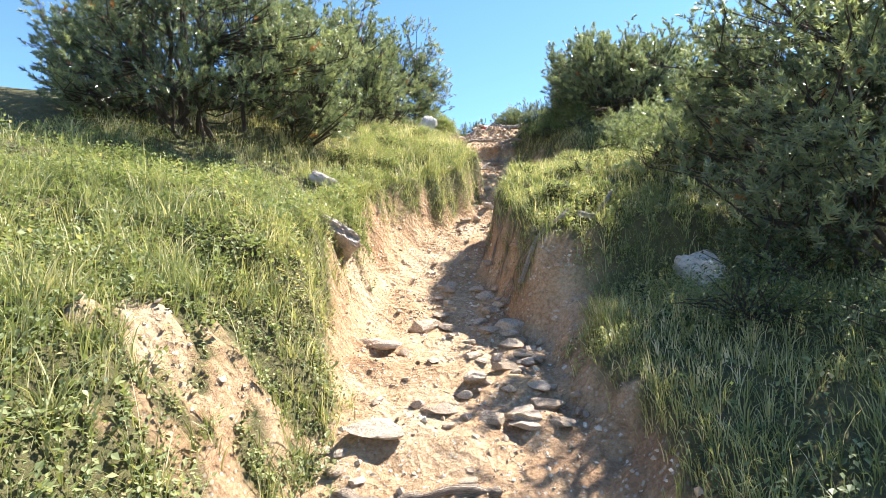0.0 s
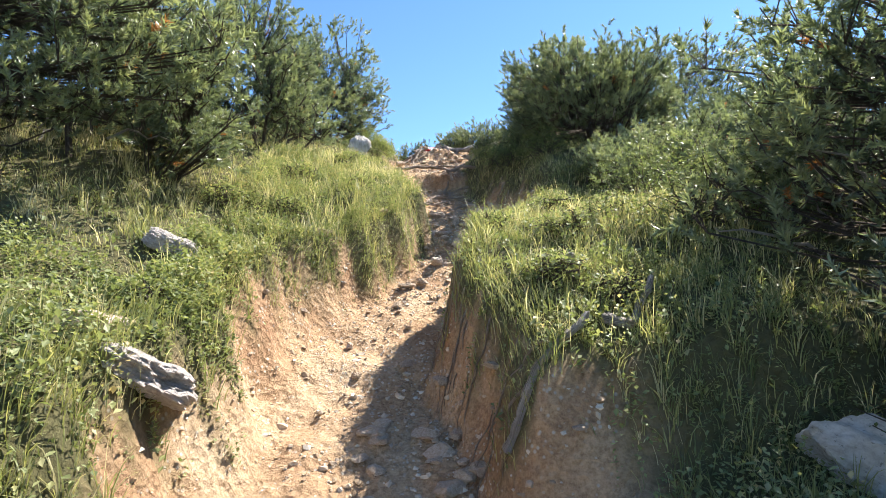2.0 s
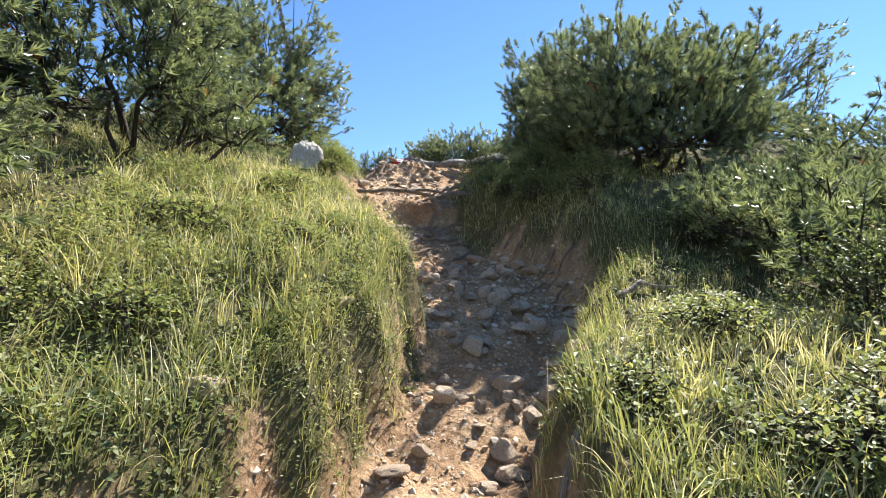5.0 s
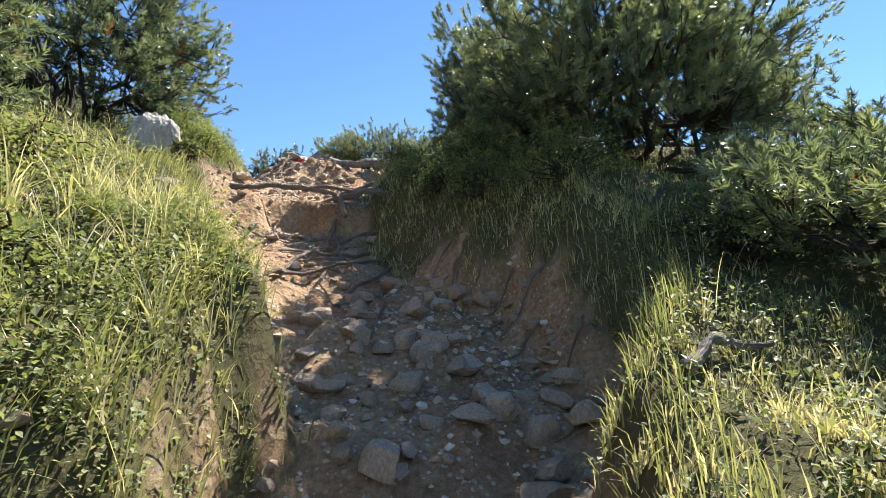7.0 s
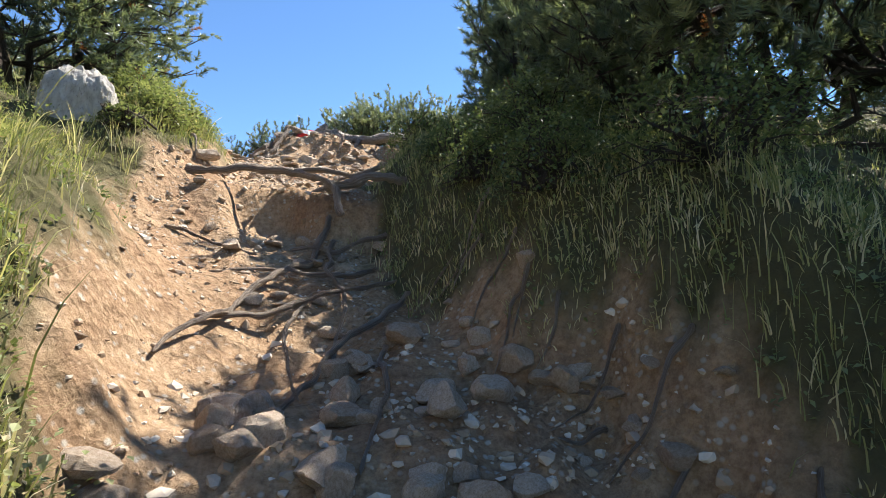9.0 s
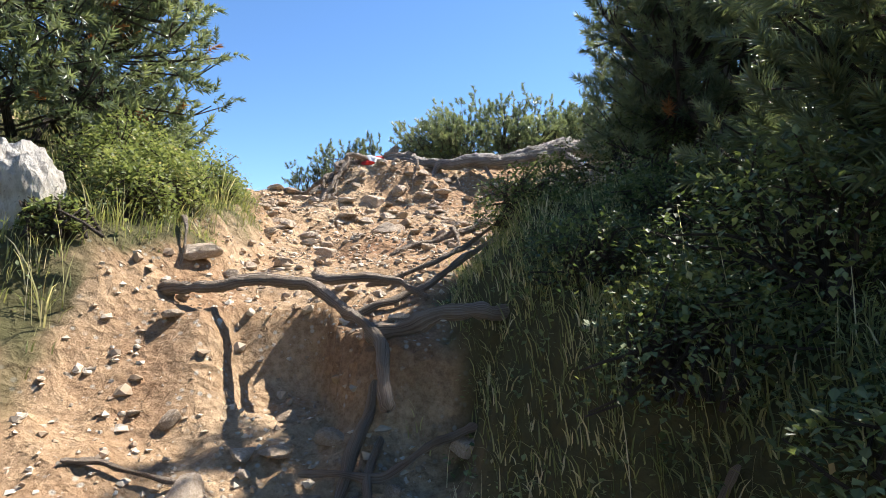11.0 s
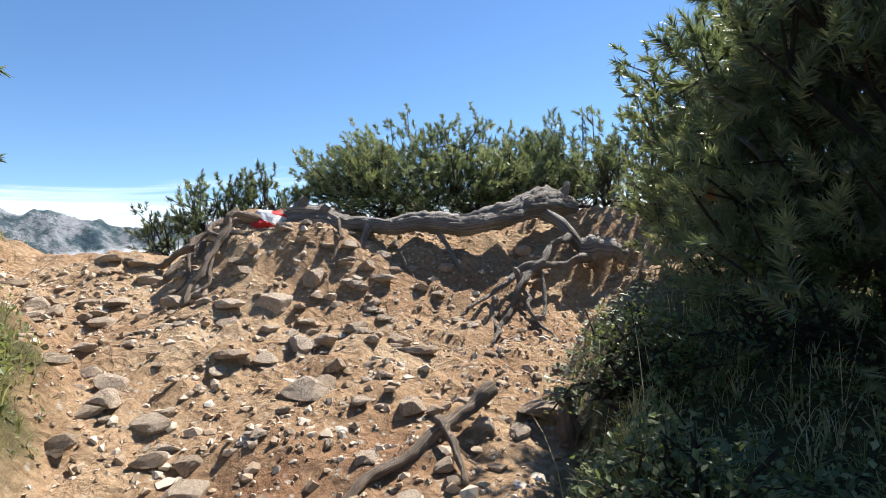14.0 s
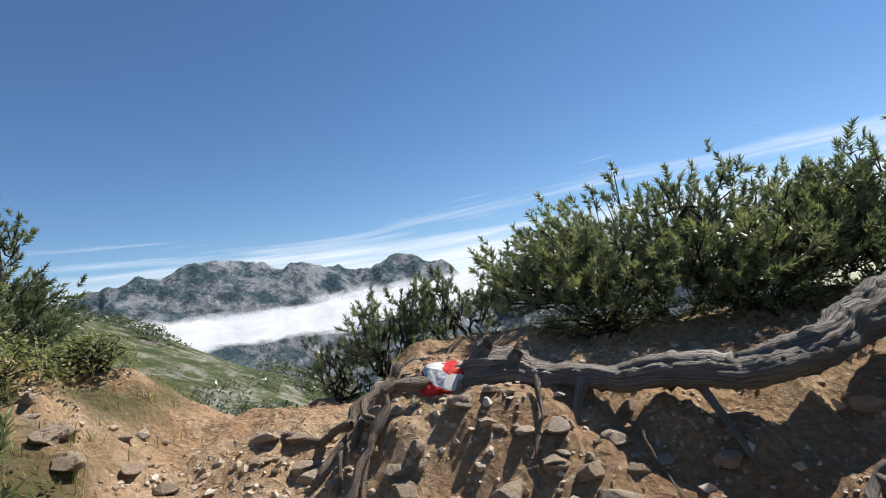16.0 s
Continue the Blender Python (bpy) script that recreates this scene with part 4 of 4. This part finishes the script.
    for px, py in zip(x[:280], y[:280]):
        s = 0.02 + 0.05 * rng.uniform(0, 1) ** 2
        rock_at("small_stone", float(px), float(py), (s * rng.uniform(0.9, 1.5), s, s * rng.uniform(0.8, 1.2)), rng.uniform(0, 360), 0, "small pale stone on the bare soil", 0.3, "small stones", me=CHIPS[int(rng.integers(0, 6))])
    x, y = scatter(rng, 160, 1.2, 2.0, 6.6, 9.2, lambda x, y: (turf_mask(x, y) < 0.3) * (zones(x, y)[1] > 0) * 0.8)
    for px, py in zip(x[:30], y[:30]):
        q = rng.uniform(0.03, 0.07)
        rock_at("bank_stone", float(px), float(py), (q, q * rng.uniform(0.7, 1.2), q * rng.uniform(0.7, 1.1)), rng.uniform(0, 360), int(rng.integers(0, 7)), "limestone piece stuck in the shaded soil bank", 0.1, "stones in the bank")
    # gravel
    x, y = scatter(rng, 48000, -1.4, 3.6, 0.5, 13.3, lambda x, y: (turf_mask(x, y) < 0.2) * (0.25 + 0.75 * step(-0.2, 0.5, wave(x, y, 1.1, 56, 2))))
    n = len(x)
    r = 0.004 + 0.010 * rng.uniform(0, 1, n) ** 3
    octa = np.array([[1, 0, 0], [0, 1, 0], [-1, 0, 0], [0, -1, 0], [0, 0, 0.8], [0, 0, -0.8]], float)
    v = octa[None] * rng.uniform(0.6, 1.3, (n, 6, 1)) * r[:, None, None] + rng.normal(0, 0.2, (n, 6, 3)) * r[:, None, None] + np.stack([x, y, height(x, y)], -1)[:, None]
    f = np.array([[0, 1, 4], [1, 2, 4], [2, 3, 4], [3, 0, 4], [1, 0, 5], [2, 1, 5], [3, 2, 5], [0, 3, 5]])
    f = (np.arange(n)[:, None, None] * 6 + f).reshape(-1, 3)
    tagged(new("gravel", mesh_np("gravel", v.reshape(-1, 3), f, (GRAVEL,))), "loose ochre gravel and grit on the path", "gravel", kind="stuff")
    # pebbles, a size larger
    g = (1 + 5 ** 0.5) / 2
    ico = np.array([[-1, g, 0], [1, g, 0], [-1, -g, 0], [1, -g, 0], [0, -1, g], [0, 1, g], [0, -1, -g], [0, 1, -g], [g, 0, -1], [g, 0, 1], [-g, 0, -1], [-g, 0, 1]]) / 1.9
    fc = np.array([[0, 11, 5], [0, 5, 1], [0, 1, 7], [0, 7, 10], [0, 10, 11], [1, 5, 9], [5, 11, 4], [11, 10, 2], [10, 7, 6], [7, 1, 8], [3, 9, 4], [3, 4, 2], [3, 2, 6], [3, 6, 8], [3, 8, 9], [4, 9, 5], [2, 4, 11], [6, 2, 10], [8, 6, 7], [9, 8, 1]])
    x, y = scatter(rng, 36000, -1.2, 3.5, 1.0, 13.2, lambda x, y: (turf_mask(x, y) < 0.2) * (0.2 + 0.8 * step(-0.2, 0.5, wave(x, y, 0.9, 57, 2) + 0.3 * step(9.8, 10.6, y))))
    n = len(x)
    r = 0.007 + 0.018 * rng.uniform(0, 1, n) ** 3
    shape = rng.uniform(0.6, 1.35, (n, 1, 3)) * np.array([1, 1, 0.7])
    v = (ico[None] * shape + rng.normal(0, 0.19, (n, 12, 3))) * r[:, None, None] + np.stack([x, y, height(x, y)], -1)[:, None]
    f = (np.arange(n)[:, None, None] * 12 + fc).reshape(-1, 3)
    tagged(new("pebbles", mesh_np("pebbles", v.reshape(-1, 3), f, (GRAVEL,))), "pale angular pebbles strewn over the path", "pebbles", kind="stuff")


build_stones()
slab = stone_mesh("ledge", 201, 0.7, ROCK, 16, 5, 0.13)
boulder = stone_mesh("boulder", 207, 1.0, PALE, 15, 5, 0.14)


def block_mesh(name, seed, mat, power=3.2, rough=0.09):
    """A weathered block: a ball drawn out towards a box, chipped and pitted."""
    bm = bmesh.new()
    bmesh.ops.create_icosphere(bm, subdivisions=5, radius=1)
    for v in bm.verts:
        c = v.co.normalized()
        v.co = c / (abs(c.x) ** power + abs(c.y) ** power + abs(c.z) ** power) ** (1 / power) * 0.86
        q = Vector((seed, 0, 0))
        v.co += c * rough * (1.6 * noise.noise(c * 1.6 + q) + noise.noise(c * 4 + q) + 0.6 * noise.noise(c * 11 + q))
    me = bpy.data.meshes.new(name)
    bm.to_mesh(me)
    bm.free()
    me.materials.append(mat)
    return me



LEDGE = "pale limestone ledge jutting out of the turf"
ledge_block = block_mesh("ledge_block", 9.3, LEDGE_STONE, 4.0, 0.12)
rock_at("ledge_rock", -0.79, 3.93, (0.24, 0.31, 0.085), 28, 0, LEDGE, me=ledge_block, lean=(-8, 30), up=0, z=2.2)
rock_at("ledge_rock", -0.98, 3.95, (0.2, 0.16, 0.16), 70, 0, LEDGE, me=STONES[4], lean=(0, 10), up=0.0)
rock_at("ledge_rock", -0.78, 5.34, (0.15, 0.12, 0.1), 10, 0, "flat stone projecting from the broken bank", me=slab, up=-0.1)
rock_at("ledge_rock", -1.1, 4.98, (0.18, 0.13, 0.07), 30, 0, LEDGE, me=ledge_block, lean=(10, 22), up=0.3)
rock_at("ledge_rock", 0.1, 8.05, (0.1, 0.08, 0.09), 30, 0, "flat stone projecting from the broken bank", me=slab, up=0.1)
rock_at("ledge_rock", -0.72, 12.68, (0.13, 0.1, 0.12), 40, 0, "pale stone on the mound beside the crest", me=slab, up=0.15)
rock_at("ledge_rock", -0.9, 12.3, (0.16, 0.12, 0.13), 80, 0, "pale stone on the mound beside the crest", me=STONES[3], up=0.15)
rock_at("white_boulder", -0.37, 10.1, (0.21, 0.17, 0.37), 8, 0, "tall white limestone boulder beside the path", me=block_mesh("block", 3.7, PALE), up=0, z=4.69, lean=(4, 7))
rock_at("grey_boulder", 1.9, 3.5, (0.15, 0.3, 0.2), 20, 0, "grey boulder standing in the shaded grass", me=boulder, up=0.45)


# ---- roots and the old trunk ----
def ridge_radii(rad, sides, rng, amount=0.25, twist=2.0):
    """Radii round a trunk with long twisted ridges."""
    n = len(rad)
    ang = np.linspace(0, 2 * np.pi, sides, endpoint=False)
    t = np.linspace(0, 1, n)[:, None]
    k = amount * (0.5 * np.sin(3 * ang + twist * 3 * t + rng.uniform(0, 6)) + 0.35 * np.sin(7 * ang + twist * 7 * t + rng.uniform(0, 6)) + 0.25 * np.sin(11 * ang - 4 * t))
    return np.asarray(rad)[:, None] * (1 + k + 0.06 * rng.normal(0, 1, (n, sides)))


def smooth_line(pts, n, rng, wobble):
    pts = np.asarray(pts, float)
    s = np.concatenate([[0], np.cumsum(np.linalg.norm(np.diff(pts, axis=0), axis=1))])
    t = np.linspace(0, s[-1], n)
    out = np.stack([np.interp(t, s, pts[:, i]) for i in range(3)], -1)
    for _ in range(max(2, n // 9)):
        out[1:-1] = 0.25 * out[:-2] + 0.5 * out[1:-1] + 0.25 * out[2:]
    off = np.stack([wave(t * 7, 0 * t + i, 1.0, int(rng.integers(1000)), 2) for i in range(3)], -1)
    return out + wobble * off


def root(name, pts, r0, r1, seed, label, mat=ROOT, wobble=0.02, on_ground=True, lift=0.0, sides=9, group="roots across the path"):
    rng = np.random.default_rng(seed)
    if on_ground:
        pts = [(p[0], p[1], float(height(p[0], p[1])) + lift + (p[2] if len(p) > 2 else 0)) for p in pts]
    n = max(16, int(14 * len(pts)))
    line = smooth_line(pts, n, rng, wobble)
    rad = np.linspace(r0, r1, n) * (1 + 0.38 * wave(np.arange(n) * 0.3, 0 * np.arange(n), 1.0, seed, 2))
    rad[-1] *= 0.3
    rad[0] *= 0.5
    return tagged(new(name, tube_mesh(name, [(line, ridge_radii(rad, sides, rng, 0.14))], mat, sides)), label, "root", group)


BENT = "bare twisted pine root exposed on the path"
PALEB = "pale dead branch lying in the bank's grass"
root("exposed_root", [(-0.28, 1.96), (-0.05, 1.92), (0.18, 1.97), (0.4, 1.92)], 0.03, 0.02, 1, BENT, lift=0.02)
# the rooted step across the path
for k, (pts, r0, r1) in enumerate((
        ([(1.0, 9.68), (0.9, 9.4, 0.02), (0.75, 9.1, 0.04), (0.6, 8.75, 0.03), (0.45, 8.4)], 0.028, 0.010),
        ([(1.0, 9.6), (0.98, 9.25, 0.07), (1.02, 8.85, 0.05), (0.95, 8.5)], 0.022, 0.009),
        ([(0.5, 8.7), (0.72, 8.78, 0.04), (1.0, 8.95, 0.05), (1.3, 9.2)], 0.02, 0.011),
        ([(1.2, 9.3, 0.02), (0.95, 9.15, 0.05), (0.7, 9.2, 0.03), (0.5, 9.1)], 0.02, 0.008),
        ([(1.3, 9.55, 0.02), (1.05, 9.45, 0.05), (0.8, 9.5, 0.02)], 0.024, 0.012),
        ([(1.3, 8.95, 0.04), (1.05, 8.7, 0.06), (0.85, 8.35, 0.03), (0.72, 8.1)], 0.022, 0.008),
        ([(0.9, 8.95, 0.02), (0.8, 8.6, 0.06), (0.85, 8.25, 0.02)], 0.014, 0.006),
        ([(1.15, 8.6, 0.03), (1.1, 8.3, 0.06), (0.98, 8.0)], 0.016, 0.007),
        ([(0.9, 10.0), (1.2, 10.05, 0.02), (1.6, 10.2)], 0.024, 0.016),
        ([(0.95, 10.25), (1.25, 10.28, 0.02), (1.6, 10.45)], 0.018, 0.012),
        ([(0.25, 9.4), (0.45, 9.45, 0.02), (0.65, 9.4)], 0.014, 0.008),
        ([(0.12, 10.55, 0.02), (0.2, 10.35, 0.03), (0.22, 10.2)], 0.016, 0.008))):
    root("exposed_root", pts, r0 * 0.66, r1 * 0.7, 2 + k, BENT, lift=0.012, wobble=0.03)
for k, (pts, r0, r1) in enumerate((
        ([(0.1, 10.13, 4.42), (0.2, 10.09, 4.48), (0.32, 10.06, 4.5), (0.47, 10.02, 4.49), (0.62, 10.05, 4.52), (0.8, 9.99, 4.5), (0.9, 9.73, 4.43), (1.0, 9.62, 4.36), (1.05, 9.42, 4.18)], 0.024, 0.018),
        ([(0.98, 9.66, 4.36), (1.2, 9.61, 4.4), (1.38, 9.64, 4.41), (1.62, 9.76, 4.46)], 0.03, 0.02),
        ([(0.75, 10.12, 4.53), (0.92, 10.02, 4.52), (1.1, 10.0, 4.5), (1.18, 9.86, 4.44)], 0.022, 0.013))):
    root("step_root", pts, r0, r1, 110 + k, "thick bare pine root forming a step in the path", on_ground=False, wobble=0.025, sides=12)
root("exposed_root", [(1.06, 10.86), (1.27, 10.97, 0.03), (1.5, 11.1, 0.07), (1.66, 11.17, 0.1)], 0.013, 0.026, 22, BENT, lift=0.01)
root("exposed_root", [(1.42, 11.06, 0.03), (1.45, 10.95, 0.03), (1.44, 10.82)], 0.015, 0.009, 23, BENT, lift=0.01)
root("broken_stump", [(1.85, 11.0, -0.02), (1.86, 11.02, 0.1), (1.83, 11.0, 0.17)], 0.04, 0.025, 24, "short broken root stump standing in the stony soil", lift=0.0, group="roots across the path")
root("dead_branch", [(0.7, 3.98, 0.06), (0.84, 3.95, 0.03), (1.0, 3.98, 0.03), (1.1, 4.02, 0.1)], 0.026, 0.016, 25, PALEB, GREY_WOOD, group="dead wood on the bank")
root("dead_branch", [(1.18, 4.06, 0.05), (1.3, 4.04, 0.03), (1.42, 4.12, 0.06), (1.5, 4.2, 0.15)], 0.024, 0.016, 26, PALEB, GREY_WOOD, group="dead wood on the bank")
root("dead_branch", [(0.7, 5.5, -0.1), (0.74, 5.5, 0.06), (0.86, 5.62, 0.06)], 0.022, 0.012, 27, PALEB, GREY_WOOD, group="dead wood on the bank")
root("dead_branch", [(1.1, 4.5, 0.05), (1.2, 4.45, 0.12), (1.25, 4.6, 0.05)], 0.02, 0.01, 28, PALEB, GREY_WOOD, group="dead wood on the bank")
root("dead_branch", [(1.5, 6.62, 0.03), (1.66, 6.7, 0.05), (1.85, 6.68, 0.04)], 0.018, 0.009, 29, PALEB, GREY_WOOD, group="dead wood on the bank")
# thin roots hanging out of the broken faces
ROOTLET = "thin bare rootlet hanging out of the broken soil face"
hang = random.Random(12)
for k in range(34):
    ry = hang.uniform(3.95, 6.0) if k < 20 else hang.uniform(7.0, 9.0)
    edge = float(table(RIGHT, ry))
    top, low = edge + hang.uniform(0.16, 0.3), edge + hang.uniform(-0.03, 0.1)
    dy = hang.uniform(-0.12, 0.12)
    root("rootlet", [(top, ry, 0.0), ((top + low) / 2, ry + 0.5 * dy - 0.02, 0.02), (low, ry + dy - 0.03, 0.0)], hang.uniform(0.005, 0.01), 0.002, 200 + k, ROOTLET, lift=0.008, wobble=0.03, sides=5, group="rootlets in the bank")
root("exposed_root", [(1.0, 3.3), (1.2, 3.38, 0.02), (1.45, 3.36)], 0.014, 0.008, 30, "thin root across the bare patch", lift=0.005)
root("exposed_root", [(1.1, 3.05), (1.3, 3.0, 0.02), (1.5, 3.12)], 0.012, 0.007, 31, "thin root across the bare patch", lift=0.005)


def mark_material():
    """Red, white and red bands of trail paint on grey wood, chipped at their edges."""
    m, nt, b = material("trail_paint", 0.6, spec=0.3)
    c = coords(nt)
    sep = nt.nodes.new("ShaderNodeSeparateXYZ")
    nt.links.new(c, sep.inputs[0])
    edge = nt.nodes.new("ShaderNodeMath")
    edge.operation = "MULTIPLY_ADD"
    nt.links.new(noise_tex(nt, 25, 4, 0.6, c), edge.inputs[0])
    edge.inputs[1].default_value = 0.03
    nt.links.new(sep.outputs["Z"], edge.inputs[2])
    rng_map = node(nt, "ShaderNodeMapRange", From_Min=-0.09, From_Max=0.13)
    nt.links.new(edge.outputs[0], rng_map.inputs["Value"])
    col = ramp(nt, rng_map.outputs[0], [(0.0, (0.25, 0.22, 0.2)), (0.14, (0.62, 0.035, 0.03)), (0.55, (0.72, 0.7, 0.68)), (0.8, (0.62, 0.035, 0.03)), (0.9, (0.36, 0.33, 0.3))])
    col.node.color_ramp.interpolation = "CONSTANT"
    nt.links.new(col, b.inputs["Base Color"])
    bump(nt, b, noise_tex(nt, 40, 6, 0.7, c), 0.6, 0.01)
    return m


def build_trunk():
    rng = np.random.default_rng(77)
    trunk = tagged(new("fallen_trunk"), "weathered grey twisted pine trunk with a red and white trail mark", "tree trunk")
    pts = [(0.98, 12.88, 5.5), (1.12, 12.86, 5.56), (1.28, 12.82, 5.54), (1.5, 12.72, 5.5), (1.75, 12.6, 5.5), (2.05, 12.52, 5.5), (2.28, 12.5, 5.53), (2.42, 12.55, 5.56), (2.56, 12.62, 5.64), (2.75, 12.7, 5.68), (2.95, 12.72, 5.62)]
    line = smooth_line(pts, 110, rng, 0.02)
    t = np.linspace(0, 1, 110)
    rad = np.interp(t, (0, 0.06, 0.14, 0.22, 0.34, 0.45, 0.6, 0.75, 0.88, 0.95, 1), (0.06, 0.085, 0.065, 0.04, 0.044, 0.056, 0.062, 0.072, 0.08, 0.072, 0.04))
    for k in range(6):
        a = 2 * np.pi * k / 6 + 4.6 * t + 0.8 * np.sin(5 * t + k)
        off = np.stack([0 * t, np.cos(a), np.sin(a)], -1) * (rad * 0.52)[:, None]
        rk = rad * (0.62 + 0.16 * np.sin(9 * t + 2.2 * k) + 0.05 * rng.normal(0, 1, 110))
        part("strand", tube_mesh("strand", [(line + off, ridge_radii(rk, 16, rng, 0.3, 3.0))], GREY_WOOD, 16), trunk)
    knob = stone_mesh("painted_end", 410, 0.9, mark_material(), 10, 4)
    for v in knob.vertices:
        v.co = v.co * 0.14
    ob = part("painted_end", knob, trunk, "root end painted red, white and red")
    ob.matrix_world = pose(0.95, 12.83, 5.52, 10, 22, 0)
    # stubs and roots that hold the trunk
    for q, (pts, r0, r1) in enumerate((
            ([(1.08, 12.85, 5.58), (1.12, 12.82, 5.65), (1.15, 12.8, 5.67)], 0.04, 0.03), ([(1.22, 12.82, 5.56), (1.27, 12.78, 5.63)], 0.035, 0.025),
            ([(1.0, 12.83, 5.5), (0.98, 12.72, 5.38), (0.95, 12.6, 5.22), (0.9, 12.5, 5.1)], 0.03, 0.012), ([(1.1, 12.82, 5.5), (1.12, 12.7, 5.36), (1.1, 12.55, 5.2)], 0.025, 0.01),
            ([(1.5, 12.7, 5.5), (1.45, 12.62, 5.38), (1.43, 12.55, 5.28)], 0.03, 0.012), ([(1.9, 12.55, 5.46), (1.95, 12.4, 5.3), (2.0, 12.3, 5.12)], 0.018, 0.006),
            ([(2.6, 12.6, 5.6), (2.7, 12.5, 5.5), (2.85, 12.42, 5.3), (3.0, 12.4, 5.15)], 0.042, 0.026), ([(2.8, 12.7, 5.68), (2.86, 12.68, 5.76), (2.88, 12.7, 5.8)], 0.04, 0.02))):
        ln = smooth_line(pts, 16, rng, 0.006)
        part("stub", tube_mesh("stub", [(ln, ridge_radii(np.linspace(r0, r1, 16), 9, rng, 0.15))], GREY_WOOD, 9), trunk)
    return trunk


build_trunk()
HANG = "grey root hanging out of the eroded bank"
for k, (pts, r0, r1) in enumerate((
        ([(2.75, 12.42, 0.12), (2.5, 12.3, 0.18), (2.3, 12.15, 0.1), (2.15, 12.05, 0.04), (2.0, 11.9)], 0.024, 0.012), ([(2.9, 12.3, 0.1), (2.55, 12.2, 0.12), (2.3, 12.2, 0.14), (2.1, 12.15, 0.04), (1.8, 12.0)], 0.024, 0.01),
        ([(2.4, 12.25, 0.12), (2.35, 12.1, 0.04), (2.25, 11.95)], 0.016, 0.008), ([(2.2, 12.2, 0.1), (2.25, 12.05, 0.06), (2.2, 11.9), (2.25, 11.75)], 0.014, 0.006), ([(2.05, 12.1, 0.06), (2.0, 11.9, 0.02), (1.85, 11.7)], 0.016, 0.008),
        ([(0.9, 12.75, 0.06), (0.72, 12.65, 0.06), (0.6, 12.45, 0.04), (0.55, 12.25)], 0.024, 0.012), ([(0.85, 12.85, 0.04), (0.6, 12.85, 0.05), (0.5, 12.65, 0.04), (0.48, 12.4)], 0.02, 0.01),
        ([(0.6, 13.1, 0.02), (0.45, 12.95, 0.06), (0.4, 12.7, 0.03)], 0.024, 0.012), ([(0.75, 12.95, 0.04), (0.62, 12.75, 0.1), (0.65, 12.5, 0.03), (0.6, 12.3)], 0.018, 0.008),
        ([(1.3, 12.7, 0.02), (1.32, 12.5, 0.05), (1.25, 12.35)], 0.012, 0.005), ([(1.65, 12.6, 0.04), (1.62, 12.45, 0.04), (1.7, 12.3)], 0.01, 0.005), ([(0.5, 12.9, 0.05), (0.3, 13.05, 0.04), (0.1, 13.1)], 0.024, 0.016))):
    root("hanging_root", pts, r0, r1, 60 + k, HANG, GREY_WOOD if k < 5 else ROOT, lift=0.015, wobble=0.045, group="roots under the fallen trunk")
root("round_root", [(2.75, 12.35, 0.1), (2.9, 12.25, 0.13), (2.98, 12.2, 0.12)], 0.075, 0.06, 90, "thick rounded grey root end in the bank", GREY_WOOD, group="roots under the fallen trunk")
